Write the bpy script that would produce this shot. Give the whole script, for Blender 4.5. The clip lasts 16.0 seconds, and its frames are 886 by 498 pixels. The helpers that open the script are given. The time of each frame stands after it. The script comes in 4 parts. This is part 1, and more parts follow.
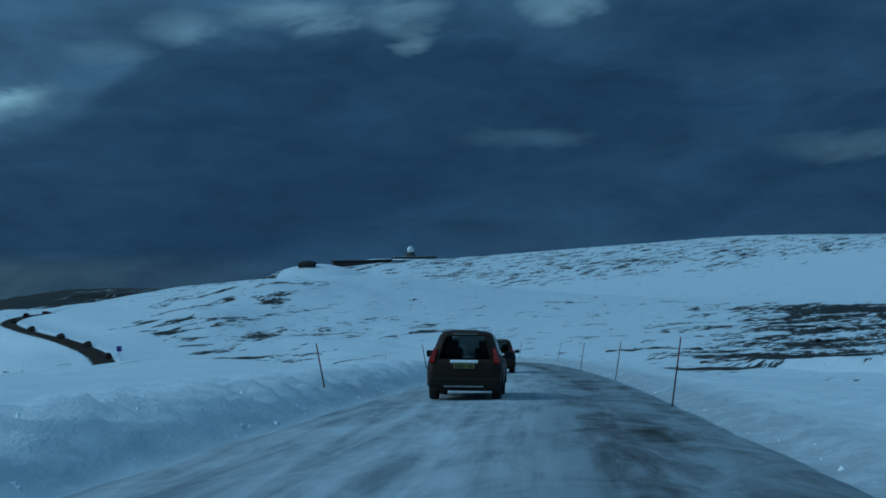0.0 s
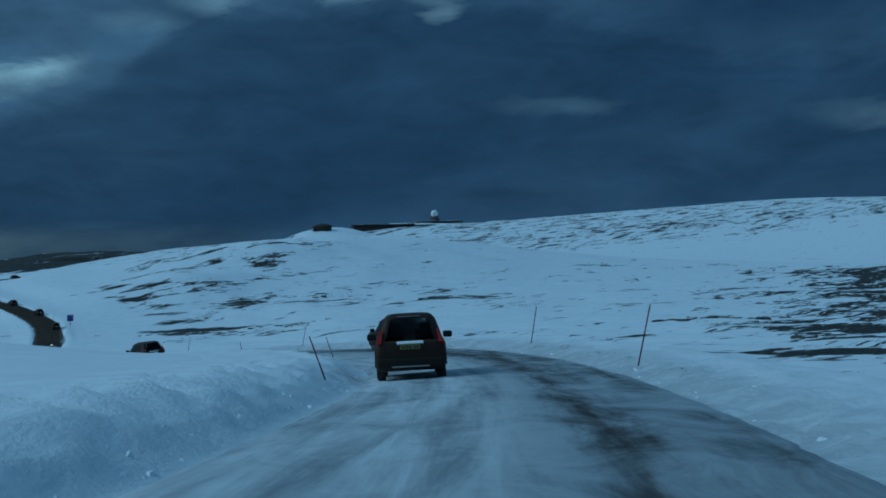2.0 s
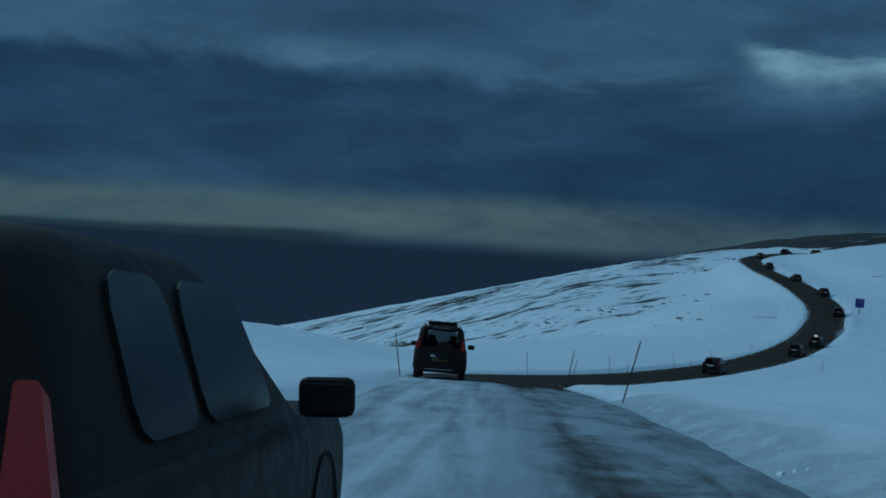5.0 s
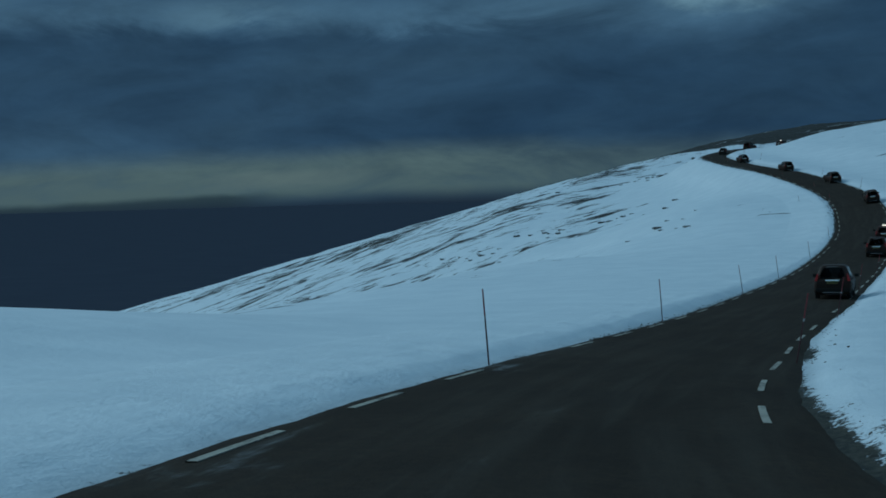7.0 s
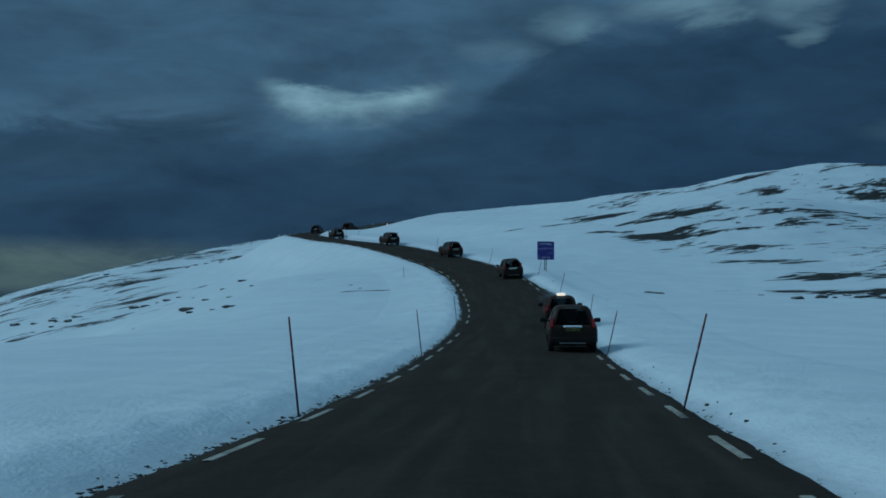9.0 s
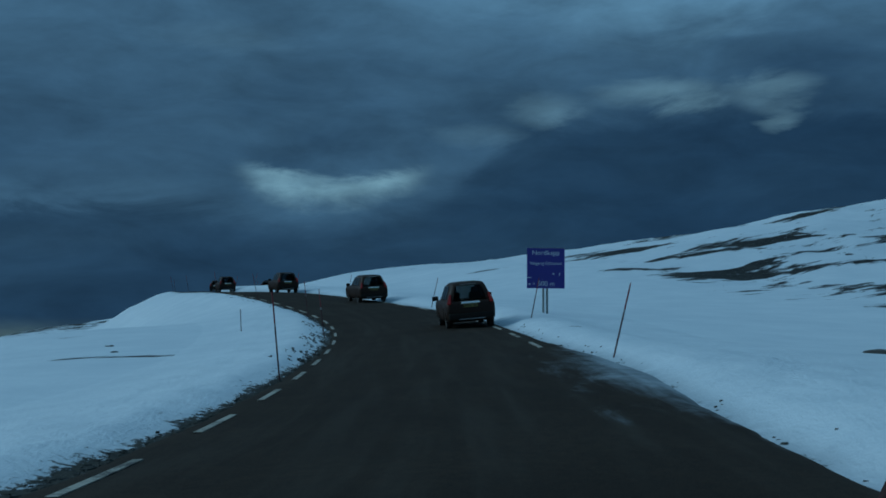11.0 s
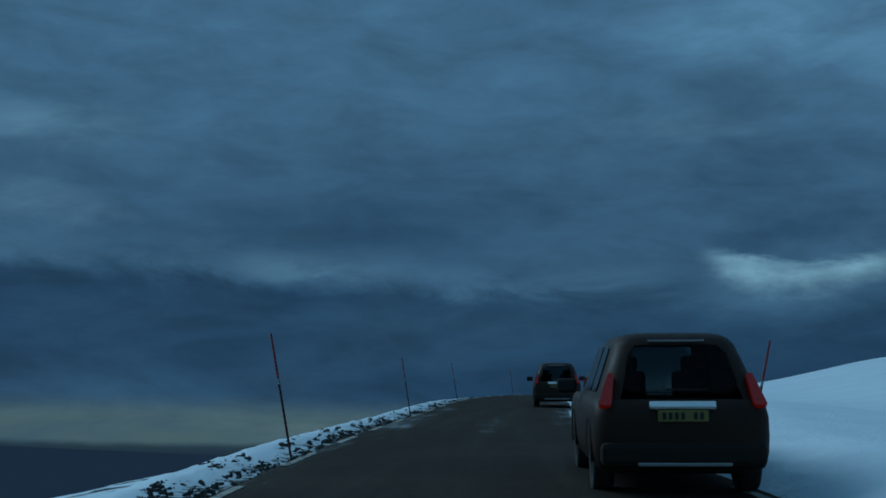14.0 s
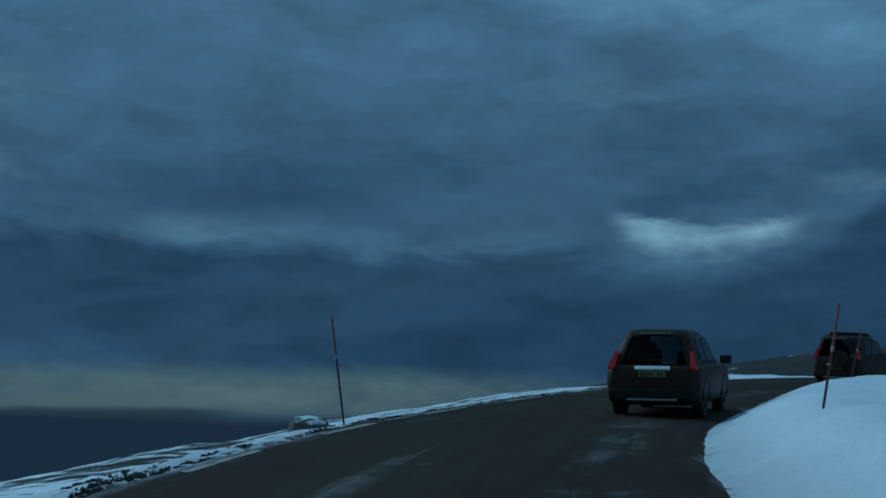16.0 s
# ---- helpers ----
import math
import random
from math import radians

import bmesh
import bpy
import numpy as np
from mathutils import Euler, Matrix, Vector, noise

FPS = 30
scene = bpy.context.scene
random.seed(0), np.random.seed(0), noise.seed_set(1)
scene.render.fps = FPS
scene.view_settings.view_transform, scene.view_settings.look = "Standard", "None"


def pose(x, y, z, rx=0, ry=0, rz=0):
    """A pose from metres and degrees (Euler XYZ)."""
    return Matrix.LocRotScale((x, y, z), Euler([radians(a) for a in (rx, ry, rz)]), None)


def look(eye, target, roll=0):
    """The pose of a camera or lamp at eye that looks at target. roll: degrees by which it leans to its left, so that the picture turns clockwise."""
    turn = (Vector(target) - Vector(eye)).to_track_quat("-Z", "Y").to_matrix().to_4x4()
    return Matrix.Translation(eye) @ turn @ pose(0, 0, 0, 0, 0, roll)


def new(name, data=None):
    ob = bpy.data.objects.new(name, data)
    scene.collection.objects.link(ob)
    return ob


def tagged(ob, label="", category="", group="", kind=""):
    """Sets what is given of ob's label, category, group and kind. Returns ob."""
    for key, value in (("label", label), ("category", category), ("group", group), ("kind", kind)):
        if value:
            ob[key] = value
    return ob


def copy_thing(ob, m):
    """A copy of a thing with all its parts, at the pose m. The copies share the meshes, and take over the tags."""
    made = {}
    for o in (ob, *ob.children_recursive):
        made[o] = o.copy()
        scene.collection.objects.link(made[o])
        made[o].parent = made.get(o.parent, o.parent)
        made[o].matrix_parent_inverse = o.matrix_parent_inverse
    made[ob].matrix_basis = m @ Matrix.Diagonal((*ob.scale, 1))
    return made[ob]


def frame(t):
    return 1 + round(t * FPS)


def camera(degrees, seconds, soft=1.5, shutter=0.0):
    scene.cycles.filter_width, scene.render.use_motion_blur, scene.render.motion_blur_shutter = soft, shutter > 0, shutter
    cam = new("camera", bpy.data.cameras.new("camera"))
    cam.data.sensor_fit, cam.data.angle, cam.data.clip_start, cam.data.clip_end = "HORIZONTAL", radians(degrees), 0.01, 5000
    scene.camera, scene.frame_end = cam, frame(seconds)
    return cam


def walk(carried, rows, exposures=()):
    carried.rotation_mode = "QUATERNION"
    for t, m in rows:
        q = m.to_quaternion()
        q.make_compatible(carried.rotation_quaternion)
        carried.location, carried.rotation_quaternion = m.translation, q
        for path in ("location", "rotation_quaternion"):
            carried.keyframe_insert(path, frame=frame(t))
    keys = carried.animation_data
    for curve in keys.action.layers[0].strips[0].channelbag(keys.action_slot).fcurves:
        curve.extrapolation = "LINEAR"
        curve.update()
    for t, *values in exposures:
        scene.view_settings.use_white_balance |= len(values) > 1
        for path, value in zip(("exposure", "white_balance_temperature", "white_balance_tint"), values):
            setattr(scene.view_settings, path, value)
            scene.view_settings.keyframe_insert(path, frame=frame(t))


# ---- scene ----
cam = camera(38.9, 16.0, soft=1.7)
PATH = [
    (0.0, pose(-0.00, -0.00, 1.33, 91.99, 1.28, -14.35)),
    (0.5, pose(5.23, 15.31, 0.66, 91.55, 1.50, -14.38)),
    (1.0, pose(10.29, 30.48, -0.00, 91.13, 1.93, -14.59)),
    (1.5, pose(15.20, 44.85, -0.66, 91.25, 2.39, -14.34)),
    (2.0, pose(19.96, 59.92, -1.41, 90.59, 1.32, -12.97)),
    (2.5, pose(24.77, 76.00, -2.20, 91.24, 0.52, -11.04)),
    (2.7, pose(26.43, 82.73, -2.50, 91.48, -0.38, -8.30)),
    (3.0, pose(28.76, 92.91, -2.99, 90.19, -2.11, -5.64)),
    (3.5, pose(30.25, 108.12, -3.75, 89.87, -4.41, 1.55)),
    (4.0, pose(30.23, 122.27, -4.49, 89.94, -4.31, 10.81)),
    (4.5, pose(27.01, 137.55, -5.56, 88.99, -5.12, 19.05)),
    (4.7, pose(25.34, 143.47, -6.01, 89.15, -4.98, 21.84)),
    (5.1, pose(21.33, 155.15, -6.91, 89.42, -3.78, 24.54)),
    (5.6, pose(15.80, 169.68, -8.05, 89.21, -1.78, 25.24)),
    (6.2, pose(9.01, 187.08, -9.63, 88.04, 0.03, 25.50)),
    (6.5, pose(5.68, 195.72, -10.55, 87.45, 0.70, 24.71)),
    (6.8, pose(2.61, 204.46, -11.54, 87.07, 1.27, 22.84)),
    (7.0, pose(0.72, 210.45, -12.23, 87.13, 1.60, 20.41)),
    (7.5, pose(-2.91, 226.54, -13.97, 88.14, 2.01, 12.82)),
    (8.0, pose(-4.42, 244.19, -15.41, 89.44, 0.68, 5.58)),
    (8.5, pose(-4.55, 260.45, -16.35, 91.15, -0.48, 3.43)),
    (9.0, pose(-4.30, 277.44, -17.09, 91.87, -0.58, 3.00)),
    (9.2, pose(-4.20, 283.91, -17.31, 91.59, -1.48, 2.99)),
    (9.7, pose(-4.37, 299.66, -17.75, 92.10, -1.87, 3.71)),
    (10.2, pose(-4.18, 315.37, -17.98, 92.94, -0.91, 2.49)),
    (10.8, pose(-3.65, 334.24, -17.90, 94.89, -0.22, 1.22)),
    (11.3, pose(-3.09, 349.85, -17.25, 96.71, -1.77, 4.61)),
    (11.5, pose(-3.16, 356.11, -16.91, 97.05, -2.84, 6.07)),
    (11.8, pose(-3.95, 365.82, -16.39, 97.01, -4.62, 7.34)),
    (12.0, pose(-4.32, 371.79, -15.94, 97.01, -5.64, 8.82)),
    (12.5, pose(-6.18, 386.68, -14.79, 97.76, -5.83, 11.56)),
    (13.0, pose(-8.85, 401.75, -13.55, 98.16, -7.05, 15.88)),
    (13.5, pose(-12.51, 415.87, -12.27, 98.64, -4.40, 19.45)),
    (14.0, pose(-16.76, 428.92, -10.93, 99.10, -2.59, 22.86)),
    (14.5, pose(-21.89, 443.24, -9.72, 97.57, -2.31, 23.56)),
    (15.0, pose(-27.16, 457.83, -8.73, 97.51, -2.89, 23.05)),
    (15.5, pose(-32.90, 474.22, -7.78, 96.69, -3.22, 21.55)),
    (16.0, pose(-37.02, 489.10, -6.88, 97.56, -2.29, 18.79)),
]
walk(cam, PATH, [(0.0, -0.02, 6150, 8), (2.5, -0.06, 6150, 8), (4.7, -0.26, 6250, 8), (7.0, -0.03, 7000, 10), (9.2, -0.03, 6900, 10), (11.5, -0.20, 6450, 9), (12.5, -0.06, 6450, 9), (14.5, -0.08, 6300, 8), (16.0, -0.01, 6350, 8)])

# ---- light ----
SKY_DARK, SKY_LIGHT = (0.0100, 0.037, 0.084), (0.056, 0.144, 0.244)
SKY_RIFT, SKY_PALE, SKY_BANK = (0.185, 0.375, 0.49), (0.060, 0.112, 0.132), (0.0098, 0.0205, 0.038)
SKY_GLEAM, SKY_SHELF = (0.110, 0.175, 0.185), (0.012, 0.030, 0.046)
SKY_HAZE = (0.118, 0.285, 0.450)
SKY_DECK = (0.0135, 0.045, 0.094)
SKY_OVER, SKY_CLEAR = (0.078, 0.215, 0.360), 0.0002
SUN_AZ, SUN_EL = 75.0, 34.0
world = bpy.data.worlds.new("dusk_sky")
scene.world = world
world.use_nodes = True
wt = world.node_tree
wt.nodes.clear()


class Nodes:
    """Small helper to write node trees as expressions."""

    def __init__(self, tree):
        self.t = tree

    def put(self, value, socket):
        if isinstance(value, bpy.types.NodeSocket):
            self.t.links.new(value, socket)
        elif value is not None:
            socket.default_value = value

    def math(self, op, a, b=None, c=None, clamp=False):
        n = self.t.nodes.new("ShaderNodeMath")
        n.operation, n.use_clamp = op, clamp
        for v, s in zip((a, b, c), n.inputs):
            self.put(v, s)
        return n.outputs[0]

    def step(self, v, lo, hi, a=0.0, b=1.0):
        n = self.t.nodes.new("ShaderNodeMapRange")
        n.interpolation_type = "SMOOTHSTEP"
        for k, x in (("Value", v), ("From Min", lo), ("From Max", hi), ("To Min", a), ("To Max", b)):
            self.put(x, n.inputs[k])
        return n.outputs[0]

    def noise(self, vec, scale, detail=4.0, rough=0.55, distort=0.0):
        n = self.t.nodes.new("ShaderNodeTexNoise")
        for k, x in (("Vector", vec), ("Scale", scale), ("Detail", detail), ("Roughness", rough), ("Distortion", distort)):
            self.put(x, n.inputs[k])
        return n.outputs[0]

    def mix(self, f, a, b, blend="MIX"):
        n = self.t.nodes.new("ShaderNodeMix")
        n.data_type, n.blend_type = "RGBA", blend
        for v, s in ((f, n.inputs[0]), (a, n.inputs[6]), (b, n.inputs[7])):
            self.put((*v, 1) if isinstance(v, tuple) and len(v) == 3 else v, s)
        return n.outputs[2]

    def mapping(self, vec, scale=(1, 1, 1), rot=(0, 0, 0)):
        n = self.t.nodes.new("ShaderNodeMapping")
        self.put(vec, n.inputs[0])
        n.inputs["Scale"].default_value, n.inputs["Rotation"].default_value = scale, rot
        return n.outputs[0]

    def xyz(self, x, y, z=0.0):
        n = self.t.nodes.new("ShaderNodeCombineXYZ")
        for v, s in zip((x, y, z), n.inputs):
            self.put(v, s)
        return n.outputs[0]

    def split(self, vec):
        n = self.t.nodes.new("ShaderNodeSeparateXYZ")
        self.put(vec, n.inputs[0])
        return n.outputs

    def attr(self, name):
        n = self.t.nodes.new("ShaderNodeAttribute")
        n.attribute_name = name
        return n.outputs["Fac"]

    def coords(self, kind):
        return self.t.nodes.new("ShaderNodeTexCoord").outputs[kind]

    def bump(self, height, strength, dist):
        n = self.t.nodes.new("ShaderNodeBump")
        n.inputs["Strength"].default_value, n.inputs["Distance"].default_value = strength, dist
        self.put(height, n.inputs["Height"])
        return n.outputs[0]


# overcast evening sky: dark cloud towards the horizon, brighter overhead, one bright rift
w = Nodes(wt)
dx, dy, dz = w.split(w.coords("Generated"))
az = w.math("MULTIPLY", w.math("ARCTAN2", w.math("MULTIPLY", dx, -1.0), dy), 57.2958)
el = w.math("MULTIPLY", w.math("ARCSINE", dz), 57.2958)
cv = w.xyz(w.math("MULTIPLY", az, 0.040), w.math("MULTIPLY", w.math("ADD", el, w.math("MULTIPLY", az, -0.03)), 0.125))
big = w.noise(cv, 1.15, 5.0, 0.5, 0.25)
wisp = w.noise(w.xyz(w.math("MULTIPLY", az, 0.085), w.math("MULTIPLY", w.math("ADD", el, w.math("MULTIPLY", az, 0.05)), 0.30)), 1.0, 5.0, 0.55, 0.3)
west = w.step(az, -12.0, 16.0)
lift = w.step(el, 2.0, 24.0)
tone = w.math("ADD", w.math("ADD", w.math("MULTIPLY", big, 0.95), 0.15), w.math("ADD", w.math("MULTIPLY", wisp, 0.55), 0.1))
tone = w.math("ADD", tone, w.math("ADD", w.math("MULTIPLY", lift, w.math("ADD", 0.26, w.math("MULTIPLY", west, 0.30))), w.math("SUBTRACT", w.math("MULTIPLY", west, 0.18), 0.07)))
tone = w.math("ADD", tone, w.math("MULTIPLY", w.step(el, 12.0, 19.0, 0.0, 0.66), w.step(az, 12.0, -2.0)))
even = w.math("MULTIPLY", w.step(el, 8.4, 10.5, 0.0, 0.62), w.step(az, 9.0, 17.0))
tone = w.math("ADD", tone, w.math("MULTIPLY", even, w.math("SUBTRACT", w.math("ADD", 1.15, w.math("MULTIPLY", lift, 0.28)), tone)))
cloud = w.mix(w.step(tone, 0.82, 1.62), SKY_DARK, SKY_LIGHT)
# the ragged underside of the main cloud deck: dark below, paler just above
shred = w.noise(w.xyz(w.math("MULTIPLY", az, 0.22), w.math("MULTIPLY", w.math("ADD", el, w.math("MULTIPLY", az, 0.10)), 0.62)), 1.0, 5.0, 0.58, 0.4)
torn = w.noise(w.xyz(w.math("MULTIPLY", az, 0.16), w.math("MULTIPLY", w.math("ADD", el, w.math("MULTIPLY", az, 0.02)), 0.46)), 1.0, 6.0, 0.62, 0.5)
deck = w.math("ADD", 7.1, w.math("ADD", w.step(az, 4.0, -3.0, 0.0, 4.3), w.step(az, -14.0, -30.0, 0.0, -3.0)))
gap = w.math("SUBTRACT", w.math("ADD", el, w.math("MULTIPLY", w.math("SUBTRACT", torn, 0.5), 2.3)), deck)
below = w.math("MULTIPLY", w.step(gap, 0.75, -0.75), w.step(el, 1.5, 3.5, 0.25, 0.62))
cloud = w.mix(below, cloud, SKY_DECK)
pale = w.math("MULTIPLY", w.math("MULTIPLY", w.step(gap, -0.5, 0.5), w.step(gap, 2.6, 0.6)), w.step(az, 12.0, 15.5, 0.18, 0.62))
cloud = w.mix(w.math("MULTIPLY", pale, w.step(shred, 0.3, 0.62, 0.45, 1.0)), cloud, SKY_LIGHT)
# torn bright edges of higher cloud in the east
fray = w.math("MULTIPLY", w.math("SUBTRACT", shred, 0.5), 4.0)
PUFFS = [
    (-7.9, 12.6, 2.6, 0.75, 0.55), (-13.0, 12.6, 2.0, 0.8, 0.50), (-12.9, 11.3, 0.9, 0.45, 0.40), (-19.9, 12.8, 1.7, 0.8, 0.55), (-2.8, 12.0, 2.0, 0.6, 0.34),
    (0.6, 10.9, 1.9, 0.5, 0.16), (-8.0, 17.5, 6.5, 2.4, 0.85), (-11.0, 21.0, 9.0, 2.6, 0.9), (-18.2, 7.0, 2.6, 0.5, 0.13), (-33.0, 6.0, 3.2, 0.6, 0.20),
    (7.6, 19.6, 7.5, 1.9, 0.5), (1.0, 17.2, 3.6, 1.2, 0.4), (42.0, 13.4, 4.5, 1.0, 0.20), (41.5, 10.0, 3.4, 0.9, 0.18), (12.1, 14.9, 3.6, 0.7, 0.09), (30.0, 7.9, 3.0, 0.6, 0.16),
]
for a0, e0, wide, tall, power in PUFFS:
    u = w.math("MULTIPLY", w.math("ADD", w.math("SUBTRACT", az, a0), fray), 1.0 / wide)
    v = w.math("MULTIPLY", w.math("ADD", w.math("SUBTRACT", el, e0), w.math("MULTIPLY", fray, 0.4)), 1.0 / tall)
    puff = w.step(w.math("ADD", w.math("MULTIPLY", u, u), w.math("MULTIPLY", v, v)), 1.9, -0.5)
    cloud = w.mix(w.math("MULTIPLY", puff, w.step(shred, 0.25, 0.65, 0.35 * power, power)), cloud, SKY_HAZE if e0 > 15 else SKY_RIFT)
# one bright rift: torn, nearly level above, sagging below
ra = w.math("ADD", w.math("SUBTRACT", az, 7.1), w.math("MULTIPLY", w.math("SUBTRACT", wisp, 0.5), 1.6))
away = w.math("ABSOLUTE", ra)
rag = w.math("MULTIPLY", w.math("SUBTRACT", w.noise(cv, 8.0, 5.0, 0.62, 0.5), 0.5), 1.7)
high = w.math("ADD", el, rag)
sag = w.math("ADD", 8.05, w.math("MULTIPLY", w.math("MAXIMUM", w.math("SUBTRACT", away, 2.0), 0.0), 0.46))
under = w.step(w.math("SUBTRACT", high, sag), -1.0, 0.9)
above = w.step(w.math("SUBTRACT", high, w.math("ADD", 8.78, w.math("MULTIPLY", away, 0.11))), 0.45, -0.40)
rift = w.math("MULTIPLY", w.math("MULTIPLY", under, above), w.step(away, 4.9, 2.9))
halo = w.math("MULTIPLY", w.step(w.math("ABSOLUTE", w.math("SUBTRACT", high, 7.9)), 2.8, 0.2), w.step(away, 6.5, 0.5))
cloud = w.mix(w.math("MULTIPLY", halo, 0.34), cloud, SKY_LIGHT)
cloud = w.mix(w.math("MULTIPLY", rift, w.step(shred, 0.3, 0.62, 0.55, 1.0)), cloud, SKY_RIFT)
# pale strip low over the sea, with a flat dark bank cutting into it from the west
sink = w.math("MULTIPLY", w.math("MAXIMUM", w.math("SUBTRACT", az, 22.0), 0.0), 0.024)
tilt = w.math("ADD", w.math("ADD", el, sink), w.math("MULTIPLY", w.math("SUBTRACT", wisp, 0.5), 1.1))
band = w.math("MULTIPLY", w.step(tilt, -0.75, 0.10), w.step(tilt, 2.35, 1.1))
side = w.math("MULTIPLY", w.step(az, -14.0, 22.0), w.step(torn, 0.3, 0.62, 0.55, 1.0))
cloud = w.mix(w.math("MULTIPLY", band, side), cloud, SKY_PALE)
cloud = w.mix(w.math("MULTIPLY", w.math("MULTIPLY", w.step(w.math("ABSOLUTE", w.math("SUBTRACT", tilt, 0.55)), 0.55, 0.1), w.step(w.math("ABSOLUTE", w.math("SUBTRACT", az, 27.5)), 5.0, 0.5)), 0.4), cloud, SKY_GLEAM)
shelf = w.math("ADD", w.math("ADD", el, sink), w.math("MULTIPLY", w.math("SUBTRACT", shred, 0.5), 0.5))
cloud = w.mix(w.math("MULTIPLY", w.math("MULTIPLY", w.step(shelf, 0.20, -0.18), w.step(az, 26.5, 30.5)), 0.8), cloud, SKY_SHELF)
cloud = w.mix(w.math("MULTIPLY", w.step(w.math("ADD", el, sink), 0.15, -0.85), 0.95), cloud, SKY_BANK)
# fine mottling of the cloud
fleck = w.noise(w.xyz(w.math("MULTIPLY", az, 0.5), w.math("MULTIPLY", el, 1.15)), 1.0, 6.0, 0.58, 0.5)
mott = w.math("ADD", 0.40, w.math("ADD", w.math("MULTIPLY", fleck, 0.26), w.math("MULTIPLY", torn, 0.96)))
cloud = w.mix(w.step(el, -0.5, 1.5), cloud, w.mix(1.0, cloud, w.xyz(mott, mott, mott), "MULTIPLY"))
over = w.mix(w.step(el, 18.0, 50.0), cloud, SKY_OVER)
sky = wt.nodes.new("ShaderNodeTexSky")
sky.sky_type, sky.sun_disc = "NISHITA", False
sky.sun_elevation, sky.sun_rotation = radians(SUN_EL), radians(-SUN_AZ)
total = w.mix(SKY_CLEAR, over, sky.outputs[0], "ADD")
bg = wt.nodes.new("ShaderNodeBackground")
wt.links.new(total, bg.inputs[0])
bg.inputs[1].default_value = 1.0
wt.links.new(bg.outputs[0], wt.nodes.new("ShaderNodeOutputWorld").inputs[0])

sun = new("sun", bpy.data.lights.new("sun", "SUN"))
sun.data.energy, sun.data.angle, sun.data.color = 1.30, radians(35), (0.51, 0.82, 1.0)
sun.matrix_world = look((0, 0, 0), (math.sin(radians(SUN_AZ)), -math.cos(radians(SUN_AZ)), -math.tan(radians(SUN_EL))))


# ---- materials ----
def material(name, build):
    m = bpy.data.materials.new(name)
    m.use_nodes = True
    t = m.node_tree
    b = t.nodes["Principled BSDF"]
    n = Nodes(t)
    col, rough, nor, extra = build(n)
    n.put((*col, 1) if isinstance(col, tuple) and len(col) == 3 else col, b.inputs["Base Color"])
    n.put(rough, b.inputs["Roughness"])
    if nor:
        t.links.new(nor, b.inputs["Normal"])
    for k, v in (extra or {}).items():
        b.inputs[k].default_value = v
    return m


def plain(name, colour, rough, grain=0.15, scale=9.0, **extra):
    """Paint, plastic or metal with slight dirt."""
    def build(n):
        p = n.coords("Object")
        d = n.noise(p, scale, 5.0, 0.6)
        f = n.noise(p, scale * 14, 2.0)
        dark = tuple(x * (1 - grain * 2) for x in colour)
        return n.mix(d, dark, tuple(min(1, x * (1 + grain)) for x in colour)), n.step(d, 0.3, 0.7, rough * 0.85, min(1, rough * 1.2)), n.bump(f, 0.08, 0.004), {k.replace("_", " "): v for k, v in extra.items()}
    return material(name, build)


SNOW = (0.83, 0.87, 0.90)


def snow_look(n, pos):
    soft = n.noise(pos, 0.35, 5.0, 0.6)
    fine = n.noise(pos, 9.0, 4.0, 0.65)
    col = n.mix(n.step(soft, 0.3, 0.75), (0.74, 0.79, 0.83), SNOW)
    return n.mix(n.step(fine, 0.25, 0.6), n.mix(0.10, col, (0.45, 0.5, 0.55)), col), soft, fine


def ground_look(n):
    pos = n.coords("Object")
    col, soft, fine = snow_look(n, pos)
    wind = n.mapping(pos, (1, 1, 1), (0, 0, -0.60))
    a = n.noise(n.mapping(wind, (0.045, 0.105, 0.09)), 1.0, 5.0, 0.55, 0.5)
    b = n.noise(n.mapping(wind, (0.17, 0.62, 0.4)), 1.0, 6.0, 0.66, 0.5)
    v = n.math("ADD", n.math("MULTIPLY", a, 0.52), n.math("MULTIPLY", b, 0.48))
    v = n.math("ADD", v, n.math("SUBTRACT", n.attr("bare"), 0.5))
    mask = n.step(v, 0.575, 0.612)
    turf = n.noise(pos, 2.2, 6.0, 0.7)
    dark = n.mix(n.step(turf, 0.3, 0.7), (0.012, 0.013, 0.013), (0.044, 0.040, 0.034))
    dark = n.mix(n.step(n.noise(pos, 0.7, 4.0), 0.52, 0.7), dark, (0.062, 0.060, 0.055))
    dark = n.mix(n.step(fine, 0.62, 0.8), dark, SNOW)
    h = n.math("ADD", n.math("MULTIPLY", soft, 0.5), n.math("ADD", n.math("MULTIPLY", fine, 0.06), n.math("MULTIPLY", mask, n.math("MULTIPLY", turf, 0.5))))
    return n.mix(mask, col, dark), n.step(mask, 0, 1, 0.62, 0.9), n.bump(h, 0.55, 0.5), {"Specular IOR Level": 0.25}


